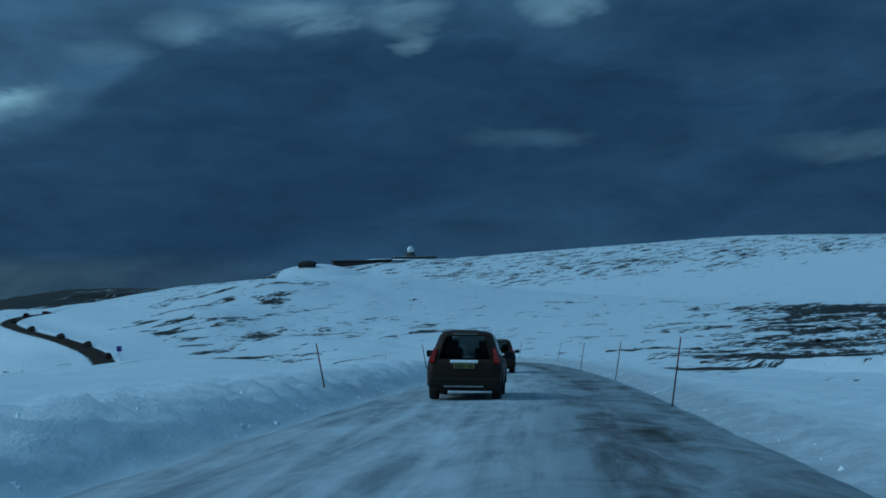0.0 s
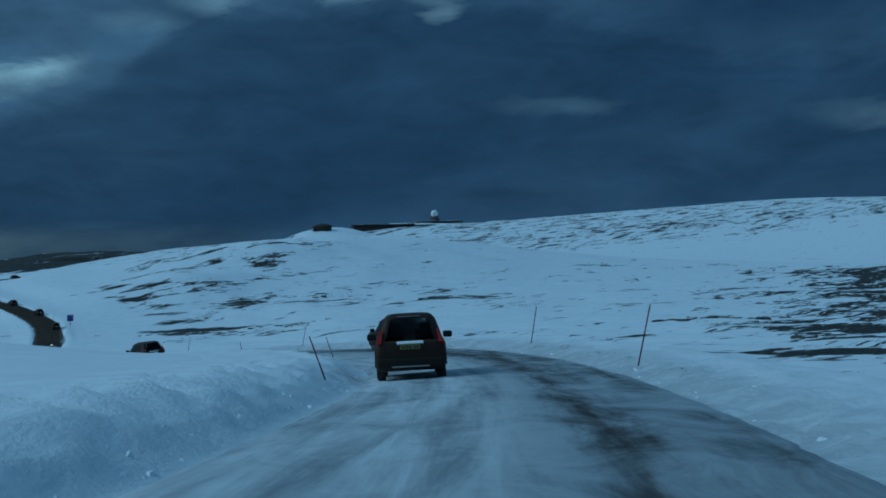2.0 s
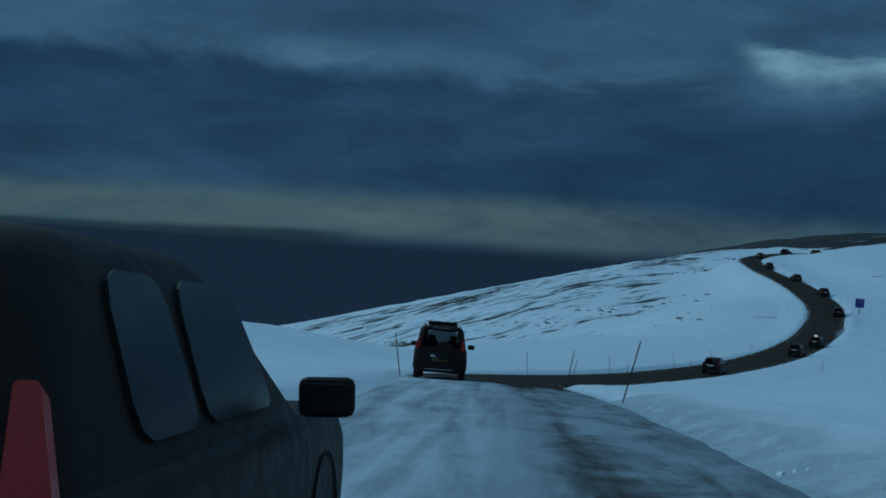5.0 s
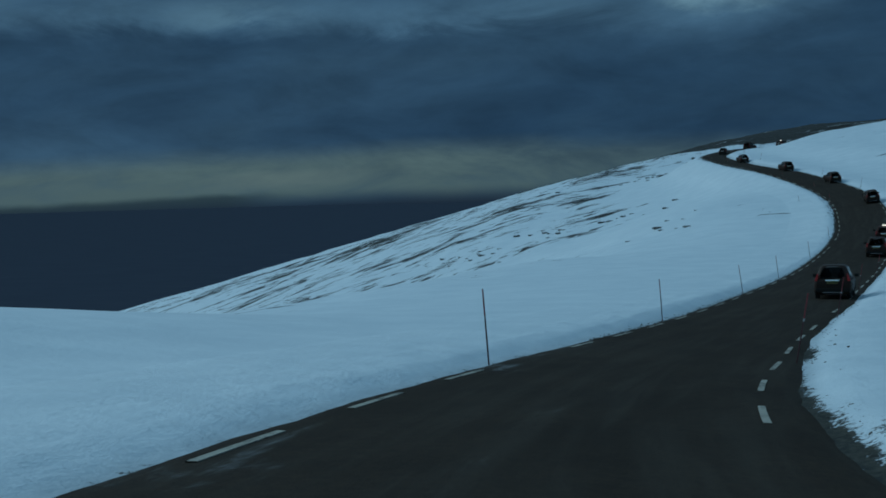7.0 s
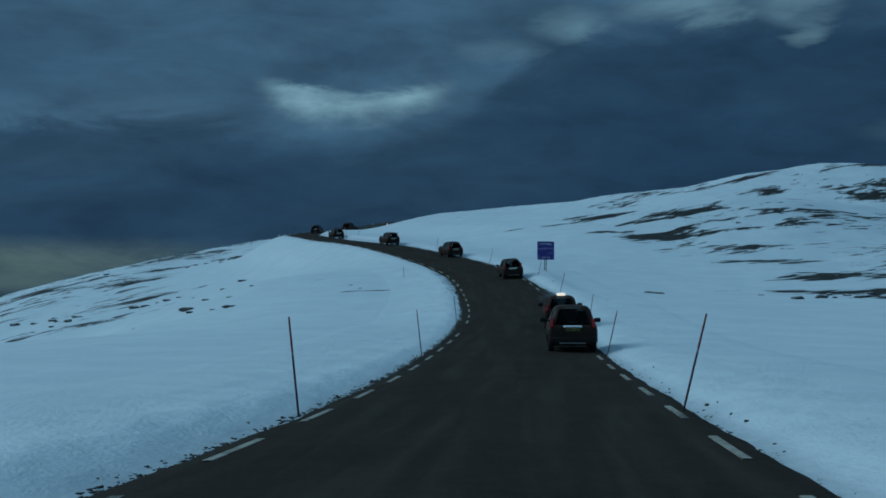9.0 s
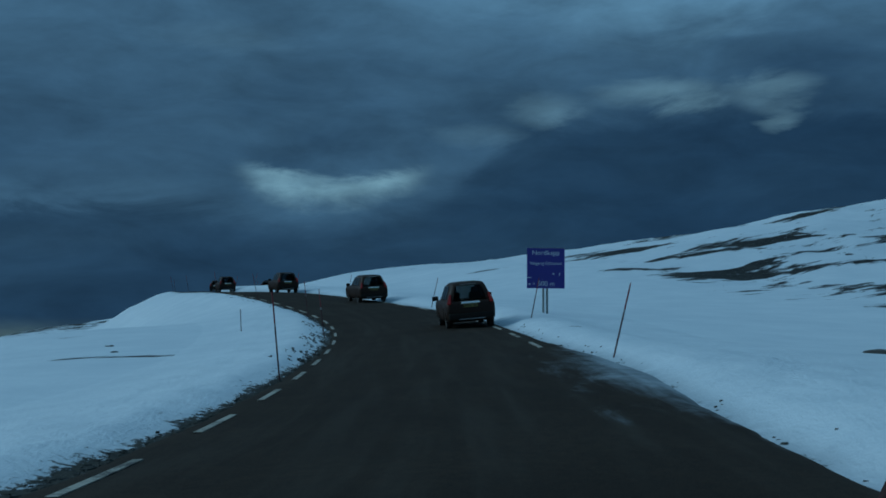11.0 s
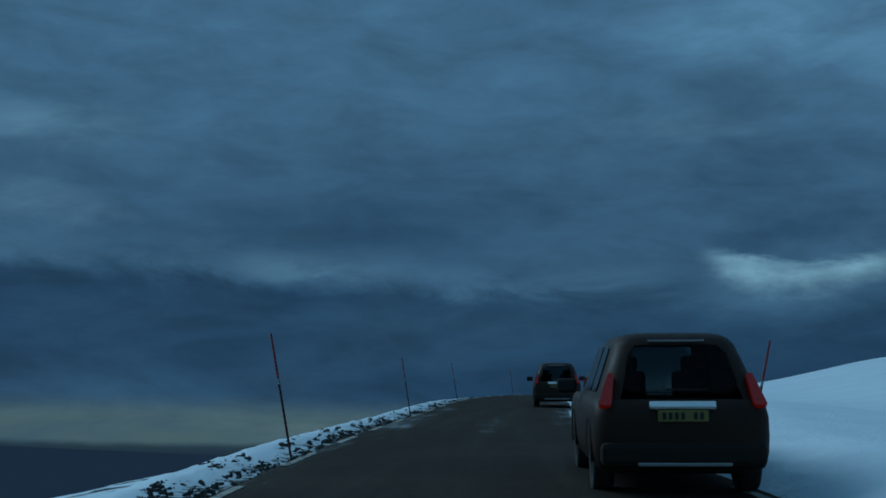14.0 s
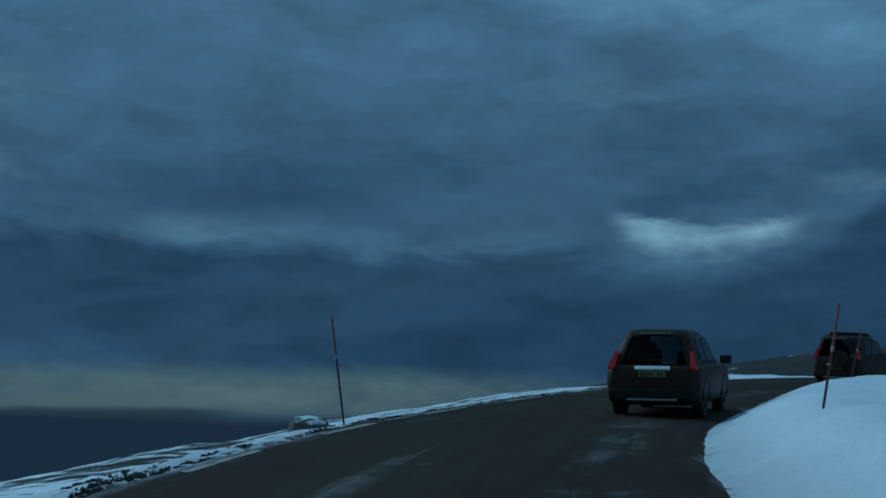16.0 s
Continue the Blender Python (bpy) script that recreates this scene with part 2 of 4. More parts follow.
def verge_look(n):
    pos = n.coords("Object")
    col, soft, fine = snow_look(n, pos)
    e = n.noise(n.mapping(pos, (1.7, 0.9, 1.2), (0, 0, 0.25)), 1.0, 6.0, 0.72, 0.7)
    c = n.noise(n.mapping(pos, (9.0, 4.5, 6.0), (0, 0, 0.25)), 1.0, 5.0, 0.7)
    v = n.math("ADD", n.math("ADD", n.math("MULTIPLY", e, 0.5), n.math("MULTIPLY", c, 0.5)), n.math("SUBTRACT", n.attr("bare"), 0.5))
    mask = n.step(v, 0.55, 0.62)
    dark = n.mix(n.step(c, 0.35, 0.7), (0.018, 0.018, 0.016), (0.07, 0.063, 0.048))
    dirty = n.mix(n.math("MULTIPLY", n.attr("dirt"), n.step(e, 0.25, 0.6, 0.4, 1.0)), col, (0.33, 0.37, 0.40))
    h = n.math("ADD", n.math("MULTIPLY", soft, 0.5), n.math("ADD", n.math("MULTIPLY", c, 0.10), n.math("MULTIPLY", fine, 0.06)))
    return n.mix(mask, dirty, dark), n.step(mask, 0, 1, 0.6, 0.9), n.bump(h, 0.55, 0.5), {"Specular IOR Level": 0.25}


def road_look(n):
    pos = n.coords("Object")
    lat, along, _ = n.split(n.coords("UV"))
    grit = n.noise(pos, 60.0, 3.0, 0.7)
    wide = n.noise(pos, 0.5, 5.0, 0.6)
    asphalt = n.mix(n.step(wide, 0.3, 0.7), (0.028, 0.0165, 0.0105), (0.047, 0.030, 0.020))
    asphalt = n.mix(n.step(n.noise(pos, 6.0, 5.0, 0.75), 0.38, 0.66), n.mix(0.55, asphalt, (0.012, 0.010, 0.008)), asphalt)
    asphalt = n.mix(n.step(grit, 0.45, 0.75), asphalt, (0.074, 0.052, 0.038))
    # drawn-out streaks: polished wheel tracks and drifted snow
    run = n.xyz(n.math("MULTIPLY", lat, 1.6), n.math("MULTIPLY", along, 0.09))
    streak = n.noise(run, 1.0, 6.0, 0.65, 0.4)
    asphalt = n.mix(n.step(streak, 0.42, 0.72, 0.0, 0.55), asphalt, (0.064, 0.050, 0.039))
    track = n.math("ADD", n.math("POWER", n.math("ABSOLUTE", n.math("SINE", n.math("ADD", n.math("MULTIPLY", lat, 1.55), n.math("MULTIPLY", wide, 0.8)))), 3.0), -0.4)
    drift = n.noise(n.xyz(n.math("MULTIPLY", lat, 0.9), n.math("MULTIPLY", along, 0.32)), 1.0, 6.0, 0.7, 0.9)
    cover = n.math("ADD", n.attr("snow"), n.math("ADD", n.math("MULTIPLY", n.math("SUBTRACT", streak, 0.5), 0.75), n.math("ADD", n.math("MULTIPLY", n.math("SUBTRACT", drift, 0.5), 0.75), n.math("MULTIPLY", track, -0.2))))
    mask = n.step(cover, 0.30, 0.85)
    white = n.mix(n.step(n.math("ADD", n.math("MULTIPLY", streak, 0.6), n.math("MULTIPLY", drift, 0.4)), 0.3, 0.68), (0.19, 0.22, 0.245), (0.62, 0.66, 0.69))
    # the driven half lies under grey slush
    slush = n.math("MULTIPLY", n.step(n.math("ADD", lat, n.math("MULTIPLY", n.math("SUBTRACT", drift, 0.5), 2.2)), -1.0, 1.2), n.step(streak, 0.25, 0.65, 0.55, 0.9))
    white = n.mix(slush, white, n.mix(n.step(drift, 0.35, 0.65), (0.16, 0.19, 0.21), (0.30, 0.34, 0.37)))
    h = n.math("ADD", n.math("MULTIPLY", grit, 0.02), n.math("MULTIPLY", mask, 0.12))
    return n.mix(mask, asphalt, white), n.step(n.math("ADD", mask, n.math("MULTIPLY", wide, 0.4)), 0.0, 0.8, 0.85, 0.9), n.bump(h, 0.5, 0.3), {"Specular IOR Level": 0.08}


def sea_look(n):
    pos = n.coords("Object")
    a = n.noise(n.mapping(pos, (0.02, 0.05, 1)), 1.0, 4.0)
    return n.mix(a, (0.047, 0.056, 0.076), (0.064, 0.073, 0.095)), 0.7, n.bump(a, 0.3, 1.0), {"Specular IOR Level": 0.0}


def rock_look(n):
    pos = n.coords("Object")
    a, b = n.noise(pos, 1.6, 6.0, 0.7), n.noise(pos, 14.0, 4.0, 0.7)
    up = n.split(n.t.nodes.new("ShaderNodeNewGeometry").outputs["Normal"])[2]
    col = n.mix(a, (0.022, 0.021, 0.02), (0.11, 0.105, 0.095))
    cap = n.step(n.math("ADD", up, n.math("MULTIPLY", n.math("SUBTRACT", a, 0.5), 0.8)), 0.86, 1.0)
    return n.mix(cap, col, SNOW), 0.85, n.bump(b, 0.5, 0.08), None


def line_look(n):
    pos = n.coords("Object")
    a, b = n.noise(pos, 1.3, 5.0, 0.7), n.noise(pos, 22.0, 3.0, 0.7)
    worn = n.step(n.math("ADD", n.math("MULTIPLY", a, 0.6), n.math("MULTIPLY", b, 0.4)), 0.475, 0.61)
    return n.mix(worn, (0.42, 0.375, 0.31), (0.07, 0.06, 0.05)), 0.8, n.bump(b, 0.3, 0.01), None


M_GROUND, M_VERGE, M_ROAD = material("snow_ground", ground_look), material("verge_snow", verge_look), material("road_surface", road_look)
M_SEA, M_ROCK, M_LINE = material("sea", sea_look), material("rock", rock_look), material("worn_line_paint", line_look)
M_BODY_A = plain("dark_brown_paint", (0.046, 0.025, 0.018), 0.5, Specular_IOR_Level=0.12)
M_BODY_B = plain("black_paint", (0.042, 0.023, 0.018), 0.6, Specular_IOR_Level=0.12)
M_BODY_C = plain("dark_red_paint", (0.052, 0.019, 0.015), 0.6, Specular_IOR_Level=0.12)
M_GLASS = plain("tinted_glass", (0.026, 0.026, 0.022), 0.22, Specular_IOR_Level=0.25)
M_PANE = plain("clear_tinted_glass", (0.27, 0.30, 0.30), 0.05, 0.02, Transmission_Weight=1.0, IOR=1.15)
M_TRIM = plain("black_plastic", (0.036, 0.027, 0.022), 0.8, Specular_IOR_Level=0.15)
# near-white and not metallic: the chrome's gleam is put into the colour
M_CHROME_GLEAM = plain("chrome", (0.95, 0.95, 0.93), 0.35, 0.03)
M_SILVER = plain("silver_plastic", (0.34, 0.33, 0.32), 0.5)
M_TYRE = plain("tyre_rubber", (0.036, 0.030, 0.026), 0.9)
M_PLATE = plain("yellow_plate", (0.26, 0.21, 0.05), 0.5)
M_INK = plain("plate_ink", (0.02, 0.02, 0.02), 0.6)
M_LAMP = plain("red_lens", (0.085, 0.007, 0.005), 0.3, Emission_Color=(1, 0.03, 0.015, 1), Emission_Strength=0.035)
M_ROOFLAMP = plain("roof_lamp", (0.8, 0.8, 0.75), 0.4, Emission_Color=(1, 0.95, 0.8, 1), Emission_Strength=0.8)
M_POLE = plain("pole_dark", (0.085, 0.018, 0.020), 0.7)
M_POLE_RED = plain("pole_red", (0.27, 0.030, 0.034), 0.6)
M_REFLEX = plain("reflective_tape", (0.32, 0.31, 0.30), 0.35)
M_BLUE = plain("blue_sign_face", (0.045, 0.035, 0.26), 0.45, 0.06)
M_WHITE = plain("white_sign_paint", (0.75, 0.76, 0.78), 0.5, 0.05)
M_STEEL = plain("galvanised_steel", (0.30, 0.31, 0.30), 0.5, Metallic=0.5)
M_TURF = plain("turf", (0.038, 0.033, 0.025), 0.95, 0.3)
M_CLOD = material("snow_clod", lambda n: (snow_look(n, n.coords("Object"))[0], 0.7, n.bump(n.noise(n.coords("Object"), 30.0), 0.3, 0.02), None))
M_HALL = plain("brown_timber", (0.06, 0.032, 0.022), 0.8)
M_DOME = plain("white_dome", (0.88, 0.88, 0.86), 0.5, 0.04)

# ---- the lie of the land ----
XS = np.array([-420, -170, -80, -30, 15, 65, 140, 300, 650.0])
YS = np.array([-60, 60, 150, 235, 315, 390, 470, 550, 680, 900, 1300.0])
HEIGHT = np.array([
    [-84.6, -85.6, -86.2, -86.7, -87.3, -88.1, -88.8, -88.8, -89.3, -85.4, -112.6],
    [-22.4, -27.4, -32.0, -37.0, -42.5, -45.7, -47.8, -36.2, -25.2, -40.8, -47.2],
    [-4.9, -9.9, -15.9, -22.0, -27.5, -32.5, -20.3, -10.5, -5.5, -23.7, -22.0],
    [0.9, -3.2, -9.5, -17.1, -20.0, -17.9, -9.2, -2.2, 1.4, -15.8, -8.4],
    [2.4, -2.7, -7.8, -15.3, -19.3, -15.9, -6.5, 3.4, 3.1, -12.0, 1.5],
    [2.2, -3.1, -8.0, -14.2, -17.7, -14.5, -5.3, 9.5, 3.2, -8.4, 11.5],
    [-0.2, -6.1, -10.7, -14.6, -16.3, -14.6, -8.4, 4.3, 0.9, -4.7, 24.7],
    [-9.8, -12.8, -14.7, -15.7, -15.4, -13.5, -9.7, -5.6, -7.3, 1.0, 39.7],
    [-32.7, -27.4, -23.6, -20.2, -17.3, -14.9, -12.2, -8.1, 2.1, 30.2, 59.5],
])
SEA = -74.0
# road: x, y, z of the crown and cross fall in degrees (right side up)
ROAD = np.array([
    (-12.9, -37.9, 1.66, -1.3),
    (-0.0, -0.0, 0.00, -1.3),
    (7.7, 22.7, -1.00, -1.7),
    (15.4, 45.5, -2.04, -2.0),
    (22.5, 68.4, -3.16, -0.8),
    (28.3, 91.7, -4.28, 1.9),
    (30.2, 115.5, -5.50, 4.2),
    (26.4, 139.1, -7.03, 4.7),
    (18.7, 161.8, -8.78, 2.8),
    (9.9, 184.1, -10.74, 0.3),
    (1.2, 206.5, -13.14, -1.3),
    (-4.0, 230.0, -15.53, -1.5),
    (-4.9, 254.1, -17.27, -0.1),
    (-4.9, 278.1, -18.40, 0.9),
    (-4.4, 302.1, -19.07, 1.5),
    (-4.0, 326.1, -19.21, 0.7),
    (-3.8, 350.1, -18.51, 2.1),
    (-5.0, 374.0, -17.07, 5.2),
    (-7.8, 397.85, -15.19, 5.5),
    (-14.2, 420.9, -13.08, 3.9),
    (-22.2, 443.5, -11.14, 2.6),
    (-30.4, 466.1, -9.70, 3.0),
    (-37.0, 486.0, -8.38, 2.0),
    (-42.4, 507.0, -7.10, 1.0),
    (-42.6, 520.0, -6.25, 0.0),
    (-40.8, 535.0, -5.30, -2.0),
    (-32.5, 557.0, -4.10, -3.0),
    (-18.5, 580.0, -3.40, -2.0),
])


def spline_basis(xs, q):
    """Natural cubic spline weights of the knots xs at the places q."""
    q = np.clip(q, xs[0], xs[-1])
    n, h = len(xs), np.diff(xs)
    a, b = np.eye(n), np.zeros((n, n))
    for i in range(1, n - 1):
        a[i, i - 1:i + 2] = h[i - 1], 2 * (h[i - 1] + h[i]), h[i]
        b[i, i - 1:i + 2] = 6 / h[i - 1], -6 / h[i - 1] - 6 / h[i], 6 / h[i]
    m = np.linalg.solve(a, b)
    i = np.clip(np.searchsorted(xs, q) - 1, 0, n - 2)
    p = (xs[i + 1] - q) / h[i]
    r = 1 - p
    e = np.eye(n)
    return p[:, None] * e[i] + r[:, None] * e[i + 1] + ((p ** 3 - p) * h[i] ** 2 / 6)[:, None] * m[i] + ((r ** 3 - r) * h[i] ** 2 / 6)[:, None] * m[i + 1]


def sstep(x, lo, hi):
    t = np.clip((x - lo) / (hi - lo), 0, 1)
    return t * t * (3 - 2 * t)


def waves(x, y, length, seed, octaves=4):
    """Smooth noise between about -1 and 1 at the places x, y."""
    r = np.random.RandomState(seed)
    out, amp, tot = np.zeros_like(x, dtype=float), 1.0, 0.0
    for o in range(octaves):
        for _ in range(3):
            a, p, k = r.uniform(0, math.tau), r.uniform(0, math.tau), math.tau / length * r.uniform(0.7, 1.4)
            out += amp * np.sin(k * (x * np.cos(a) + y * np.sin(a)) + p + 1.3 * np.sin(k * 0.6 * (y * np.cos(a) - x * np.sin(a)) + p * 2))
        tot += amp * 1.8
        amp, length = amp * 0.55, length * 0.47
    return out / tot


knot = np.concatenate([[0], np.cumsum(np.linalg.norm(np.diff(ROAD[:, :2], axis=0), axis=1))])
knot -= knot[1]
S_ALL = np.arange(knot[0], knot[-1], 0.5)
LINE = spline_basis(knot, S_ALL) @ ROAD
TAN = np.gradient(LINE[:, :2], axis=0)
TAN /= np.linalg.norm(TAN, axis=1)[:, None]
SIDE = np.column_stack([TAN[:, 1], -TAN[:, 0]])


def on_road(s, lat):
    """World x, y, z of the road's plane at the length s and the offset lat (right is positive)."""
    s = np.asarray(s, float)
    f = lambda v: np.interp(s, S_ALL, v)
    x, y, z, b = (f(LINE[:, k]) for k in range(4))
    return x + f(SIDE[:, 0]) * lat, y + f(SIDE[:, 1]) * lat, z + np.tan(np.radians(b)) * np.clip(lat, -5, 5)


def heading(s):
    i = min(len(S_ALL) - 1, max(0, int((s - S_ALL[0]) / 0.5)))
    return math.degrees(math.atan2(-TAN[i, 0], TAN[i, 1]))


def nearest(x, y):
    """Length s and offset of the road's nearest place, for arrays of places."""
    s, lat = np.full(x.shape, -1e3), np.full(x.shape, 1e3)
    pick = np.where((x > -105) & (x < 85) & (y > -90) & (y < 650))[0]
    sub = slice(0, None, 3)
    for part in np.array_split(pick, max(1, len(pick) // 4000)):
        d = (x[part, None] - LINE[None, sub, 0]) ** 2 + (y[part, None] - LINE[None, sub, 1]) ** 2
        i = np.argmin(d, axis=1) * 3
        s[part] = S_ALL[i] + (x[part] - LINE[i, 0]) * TAN[i, 0] + (y[part] - LINE[i, 1]) * TAN[i, 1]
        lat[part] = (x[part] - LINE[i, 0]) * SIDE[i, 0] + (y[part] - LINE[i, 1]) * SIDE[i, 1]
    return s, lat


def west_edge(s):
    """Offset of the cleared road's western edge."""
    return 2.84 + 1.75 * (1 - sstep(s, -20, 120)) + 0.22 * sstep(s, 195, 215) - 0.20 * sstep(s, 375, 395) - 0.32 * sstep(s, 494, 514)


def east_edge(s):
    return 2.84 + 0.17 * (1 - sstep(s, 0, 120)) + 0.22 * sstep(s, 195, 215) - 0.33 * sstep(s, 246, 260) * (1 - sstep(s, 268, 282)) - 1.15 * sstep(s, 449, 466) + 0.6 * np.exp(-((s - 374) / 8) ** 2) + 0.3 * sstep(s, 478, 490) + 0.8 * sstep(s, 500, 515)


def bank(s, lat):
    """Height of ploughed banks and verges over the road's plane."""
    toe = west_edge(s)
    left = (0.46 + 0.36 * sstep(s, 108, 140)) * sstep(180 - s, 0, 22)
    out = np.where(lat < 0, left * sstep(-lat, toe, toe + 2.0), 0)
    end = sstep(s, 415, 445)
    low = (0.12 + 0.10 * np.sin(s * 0.05)) * (1 - end)
    out = out + np.where(lat < 0, (1 - sstep(180 - s, 0, 22)) * low * sstep(-lat, 3.1, 4.4) - 0.55 * end * sstep(-lat, 3.3, 6.0), 0)
    right = 0.16 + 0.36 * sstep(s, 445, 470)
    return out + np.where(lat > 0, right * sstep(lat, east_edge(s), east_edge(s) + 1.9), 0)


def land(x, y, rough=True):
    """Height of the ground at places x, y, and the road's s and offset there."""
    z = np.einsum("ni,ij,nj->n", spline_basis(XS, x), HEIGHT, spline_basis(YS, y))
    out = np.maximum(np.abs(x) - 600, 0) + np.maximum(y - 1250, 0) + np.maximum(-50 - y, 0)
    z = z - np.where(x < -300, sstep(-x, 300, 700) * 40, 0) - np.where(y > 1250, (y - 1250) * 0.12, 0)
    z = z + 7.0 * np.exp(-((x + 36) / 100) ** 2 - ((y - 715) / 48) ** 2)
    z = z + 27.0 * np.exp(-((x - 146) / 62) ** 2 - ((y - 1000) / 70) ** 2) + 7.0 * np.exp(-((x - 240) / 60) ** 2 - ((y - 1260) / 60) ** 2)
    z = z + 2.4 * np.exp(-((x - 125) / 62) ** 2 - ((y - 600) / 65) ** 2)
    z = z + 4.6 * np.exp(-((x - 26) / 22) ** 2 - ((y - 458) / 24) ** 2)
    z = z + 3.6 * np.exp(-((x - 55) / 28) ** 2 - ((y - 513) / 20) ** 2) - 4.2 * np.exp(-((x - 65) / 45) ** 2 - ((y - 578) / 32) ** 2)
    s, lat = nearest(x, y)
    if rough:
        far = sstep(np.abs(lat), 8, 40)
        z = z + far * (waves(x, y, 46, 3) * 0.55 + waves(x, y, 9, 5) * 0.10)
    a = np.abs(lat)
    drop = np.where(lat < 0, sstep(s, 412, 472), 0)
    wide = 22 + 20 * np.exp(-((s - 420) / 26) ** 2) * (lat < 0)
    near = 1 - (1 - drop) * sstep(a, 5.5, wide) - drop * sstep(a, 4.4, 15)
    z = z + (on_road(s, lat)[2] - z) * near + bank(s, lat) * (1 - sstep(a, 14, 45))
    z = z + 2.8 * np.exp(-((s - 240) / 22) ** 2) * np.where(lat < 0, sstep(a, 8, 26) * (1 - sstep(a, 45, 75)), 0)
    fall = np.where(lat < 0, sstep(s, 345, 370) * (1 - sstep(s, 425, 465)), 0)
    z = z - fall * (0.6 * sstep(a, 3.4, 9) + 0.035 * np.clip(a - 6, 0, 30)) * (1 - sstep(a, 40, 100))
    z = z - 0.4 * np.exp(-((s - 388) / 14) ** 2) * sstep(lat, 4.0, 6.5) * (1 - sstep(lat, 12, 25))
    z = z - 2.6 * np.exp(-((s - 104) / 46) ** 2) * sstep(lat, 4.6, 17) * (1 - sstep(lat, 60, 115))
    z = z - 0.75 * np.exp(-((s - 497) / 26) ** 2) * sstep(lat, 5, 14) * (1 - sstep(lat, 28, 60))
    z = z - drop * 2.2 * sstep(a, 4.3, 11) * (1 - sstep(a, 20, 60))
    z = z + 0.9 * np.exp(-((s - 236) / 24) ** 2) * np.where(lat < 0, sstep(a, 22, 38) * (1 - sstep(a, 50, 80)), 0)
    z = z + 1.3 * np.exp(-((s - 150) / 28) ** 2) * np.where(lat < 0, sstep(a, 6, 24) * (1 - sstep(a, 34, 70)), 0)
    return z, s, lat


def grid_mesh(name, x, y, z, rows, cols, mat, attrs, uv=None):
    me = bpy.data.meshes.new(name)
    v = np.column_stack([x, y, z])
    i = np.arange(rows * cols).reshape(rows, cols)
    f = np.column_stack([i[:-1, :-1].ravel(), i[:-1, 1:].ravel(), i[1:, 1:].ravel(), i[1:, :-1].ravel()])
    me.from_pydata(v.tolist(), [], f.tolist())
    for k, val in attrs.items():
        me.attributes.new(k, "FLOAT", "POINT").data.foreach_set("value", np.asarray(val, np.float32))
    if uv is not None:
        lay = me.uv_layers.new(name="UVMap")
        lay.data.foreach_set("uv", np.asarray(uv, np.float32)[f.ravel()].ravel())
    me.polygons.foreach_set("use_smooth", np.ones(len(f), bool))
    me.materials.append(mat)
    return new(name, me)


def lines(lo, hi, fine, far_lo, far_hi, grow=1.13):
    mid = list(np.arange(lo, hi + fine / 2, fine))
    a, st = lo, fine
    left = []
    while a > far_lo:
        st *= grow
        a -= st
        left.append(a)
    b, st, right = mid[-1], fine, []
    while b < far_hi:
        st *= grow
        b += st
        right.append(b)
    return np.array(left[::-1] + mid + right)


gx, gy = lines(-90, 62, 1.0, -900, 1100, 1.06), lines(-45, 640, 1.4, -400, 1900, 1.06)
px, py = (a.ravel() for a in np.meshgrid(gx, gy, indexing="ij"))
pz, ps, pl = land(px, py)
pz = pz - 0.35 * (1 - sstep(np.abs(pl), 6.2, 8.0))
away = sstep(np.abs(pl), 9, 30)
bare = 0.487 + 0.03 * waves(px, py, 140, 11) + (0.008 + 0.012 * sstep(px, 40, 90)) * (1 - sstep(py, 320, 390))
# patches of bare turf: x, y, half widths, strength
PATCHES = [
    (112, 208, 15, 18, 0.15), (150, 268, 22, 28, 0.16), (190, 330, 30, 34, 0.14), (240, 395, 42, 42, 0.15), (305, 462, 58, 46, 0.22),
    (38, 376, 34, 3.5, 0.17), (30, 366, 12, 5, 0.10), (52, 421, 16, 7, 0.07), (69, 434, 12, 5, 0.08), (109, 422, 10, 5, 0.12), (188, 512, 12, 7, 0.18),
    (-23, 360, 11, 6, 0.09), (-15, 375, 6, 10, 0.08), (-14, 318, 3, 10, 0.09), (56, 163, 8, 5, 0.19), (74, 158, 10, 3, 0.16), (22, 409, 9, 3, 0.14), (28, 392, 9, 4, 0.14), (26, 466, 10, 5, 0.11), (-16, 385, 5, 1.6, 0.33), (-22, 398, 4, 1.5, 0.27), (7, 438.5, 5, 1.6, 0.21), (13, 444, 6, 1.8, 0.20), (14, 434, 7, 3, 0.17), (-4, 449, 3, 1.5, 0.26), (2, 449, 4, 1.6, 0.24), (8, 452, 6, 1.8, 0.22), (19, 448, 6, 1.8, 0.20), (8, 456, 9, 3, 0.10), (-22, 497, 6, 4, 0.12), (-15, 466, 4, 3, 0.10),
]
for cx, cy, ax, ay, power in PATCHES:
    bare += power * np.exp(-((px - cx) / ax) ** 2 - ((py - cy) / ay) ** 2)
bare += (0.045 + 0.025 * sstep(py, 430, 480)) * sstep(-px, 44, 66) * sstep(py, 330, 400) * sstep(640 - py, 0, 60)
bare += 0.037 * sstep(px, 0, 25) * (1 - sstep(px, 75, 150)) * sstep(py, 395, 425) * sstep(700 - py, 0, 80)
bare += 0.215 * sstep(py, 592, 628) * sstep(60 - px, 0, 50) * sstep(px, -150, -90) * sstep(900 - py, 0, 80)
bare += 0.30 * sstep(py, 860, 930) * sstep(128 - px, 0, 30) + 0.10 * sstep(py, 900, 960) * sstep(px, 165, 200)
bare -= 0.17 * (1 - away) + 0.035 * sstep(py, 480, 580) * sstep(px, 90, 170)
ground = tagged(grid_mesh("ground", px, py, pz, len(gx), len(gy), M_GROUND, {"bare": bare}), "snow-covered hillside with dark streaks of bare turf and rock", "ground", kind="structure")

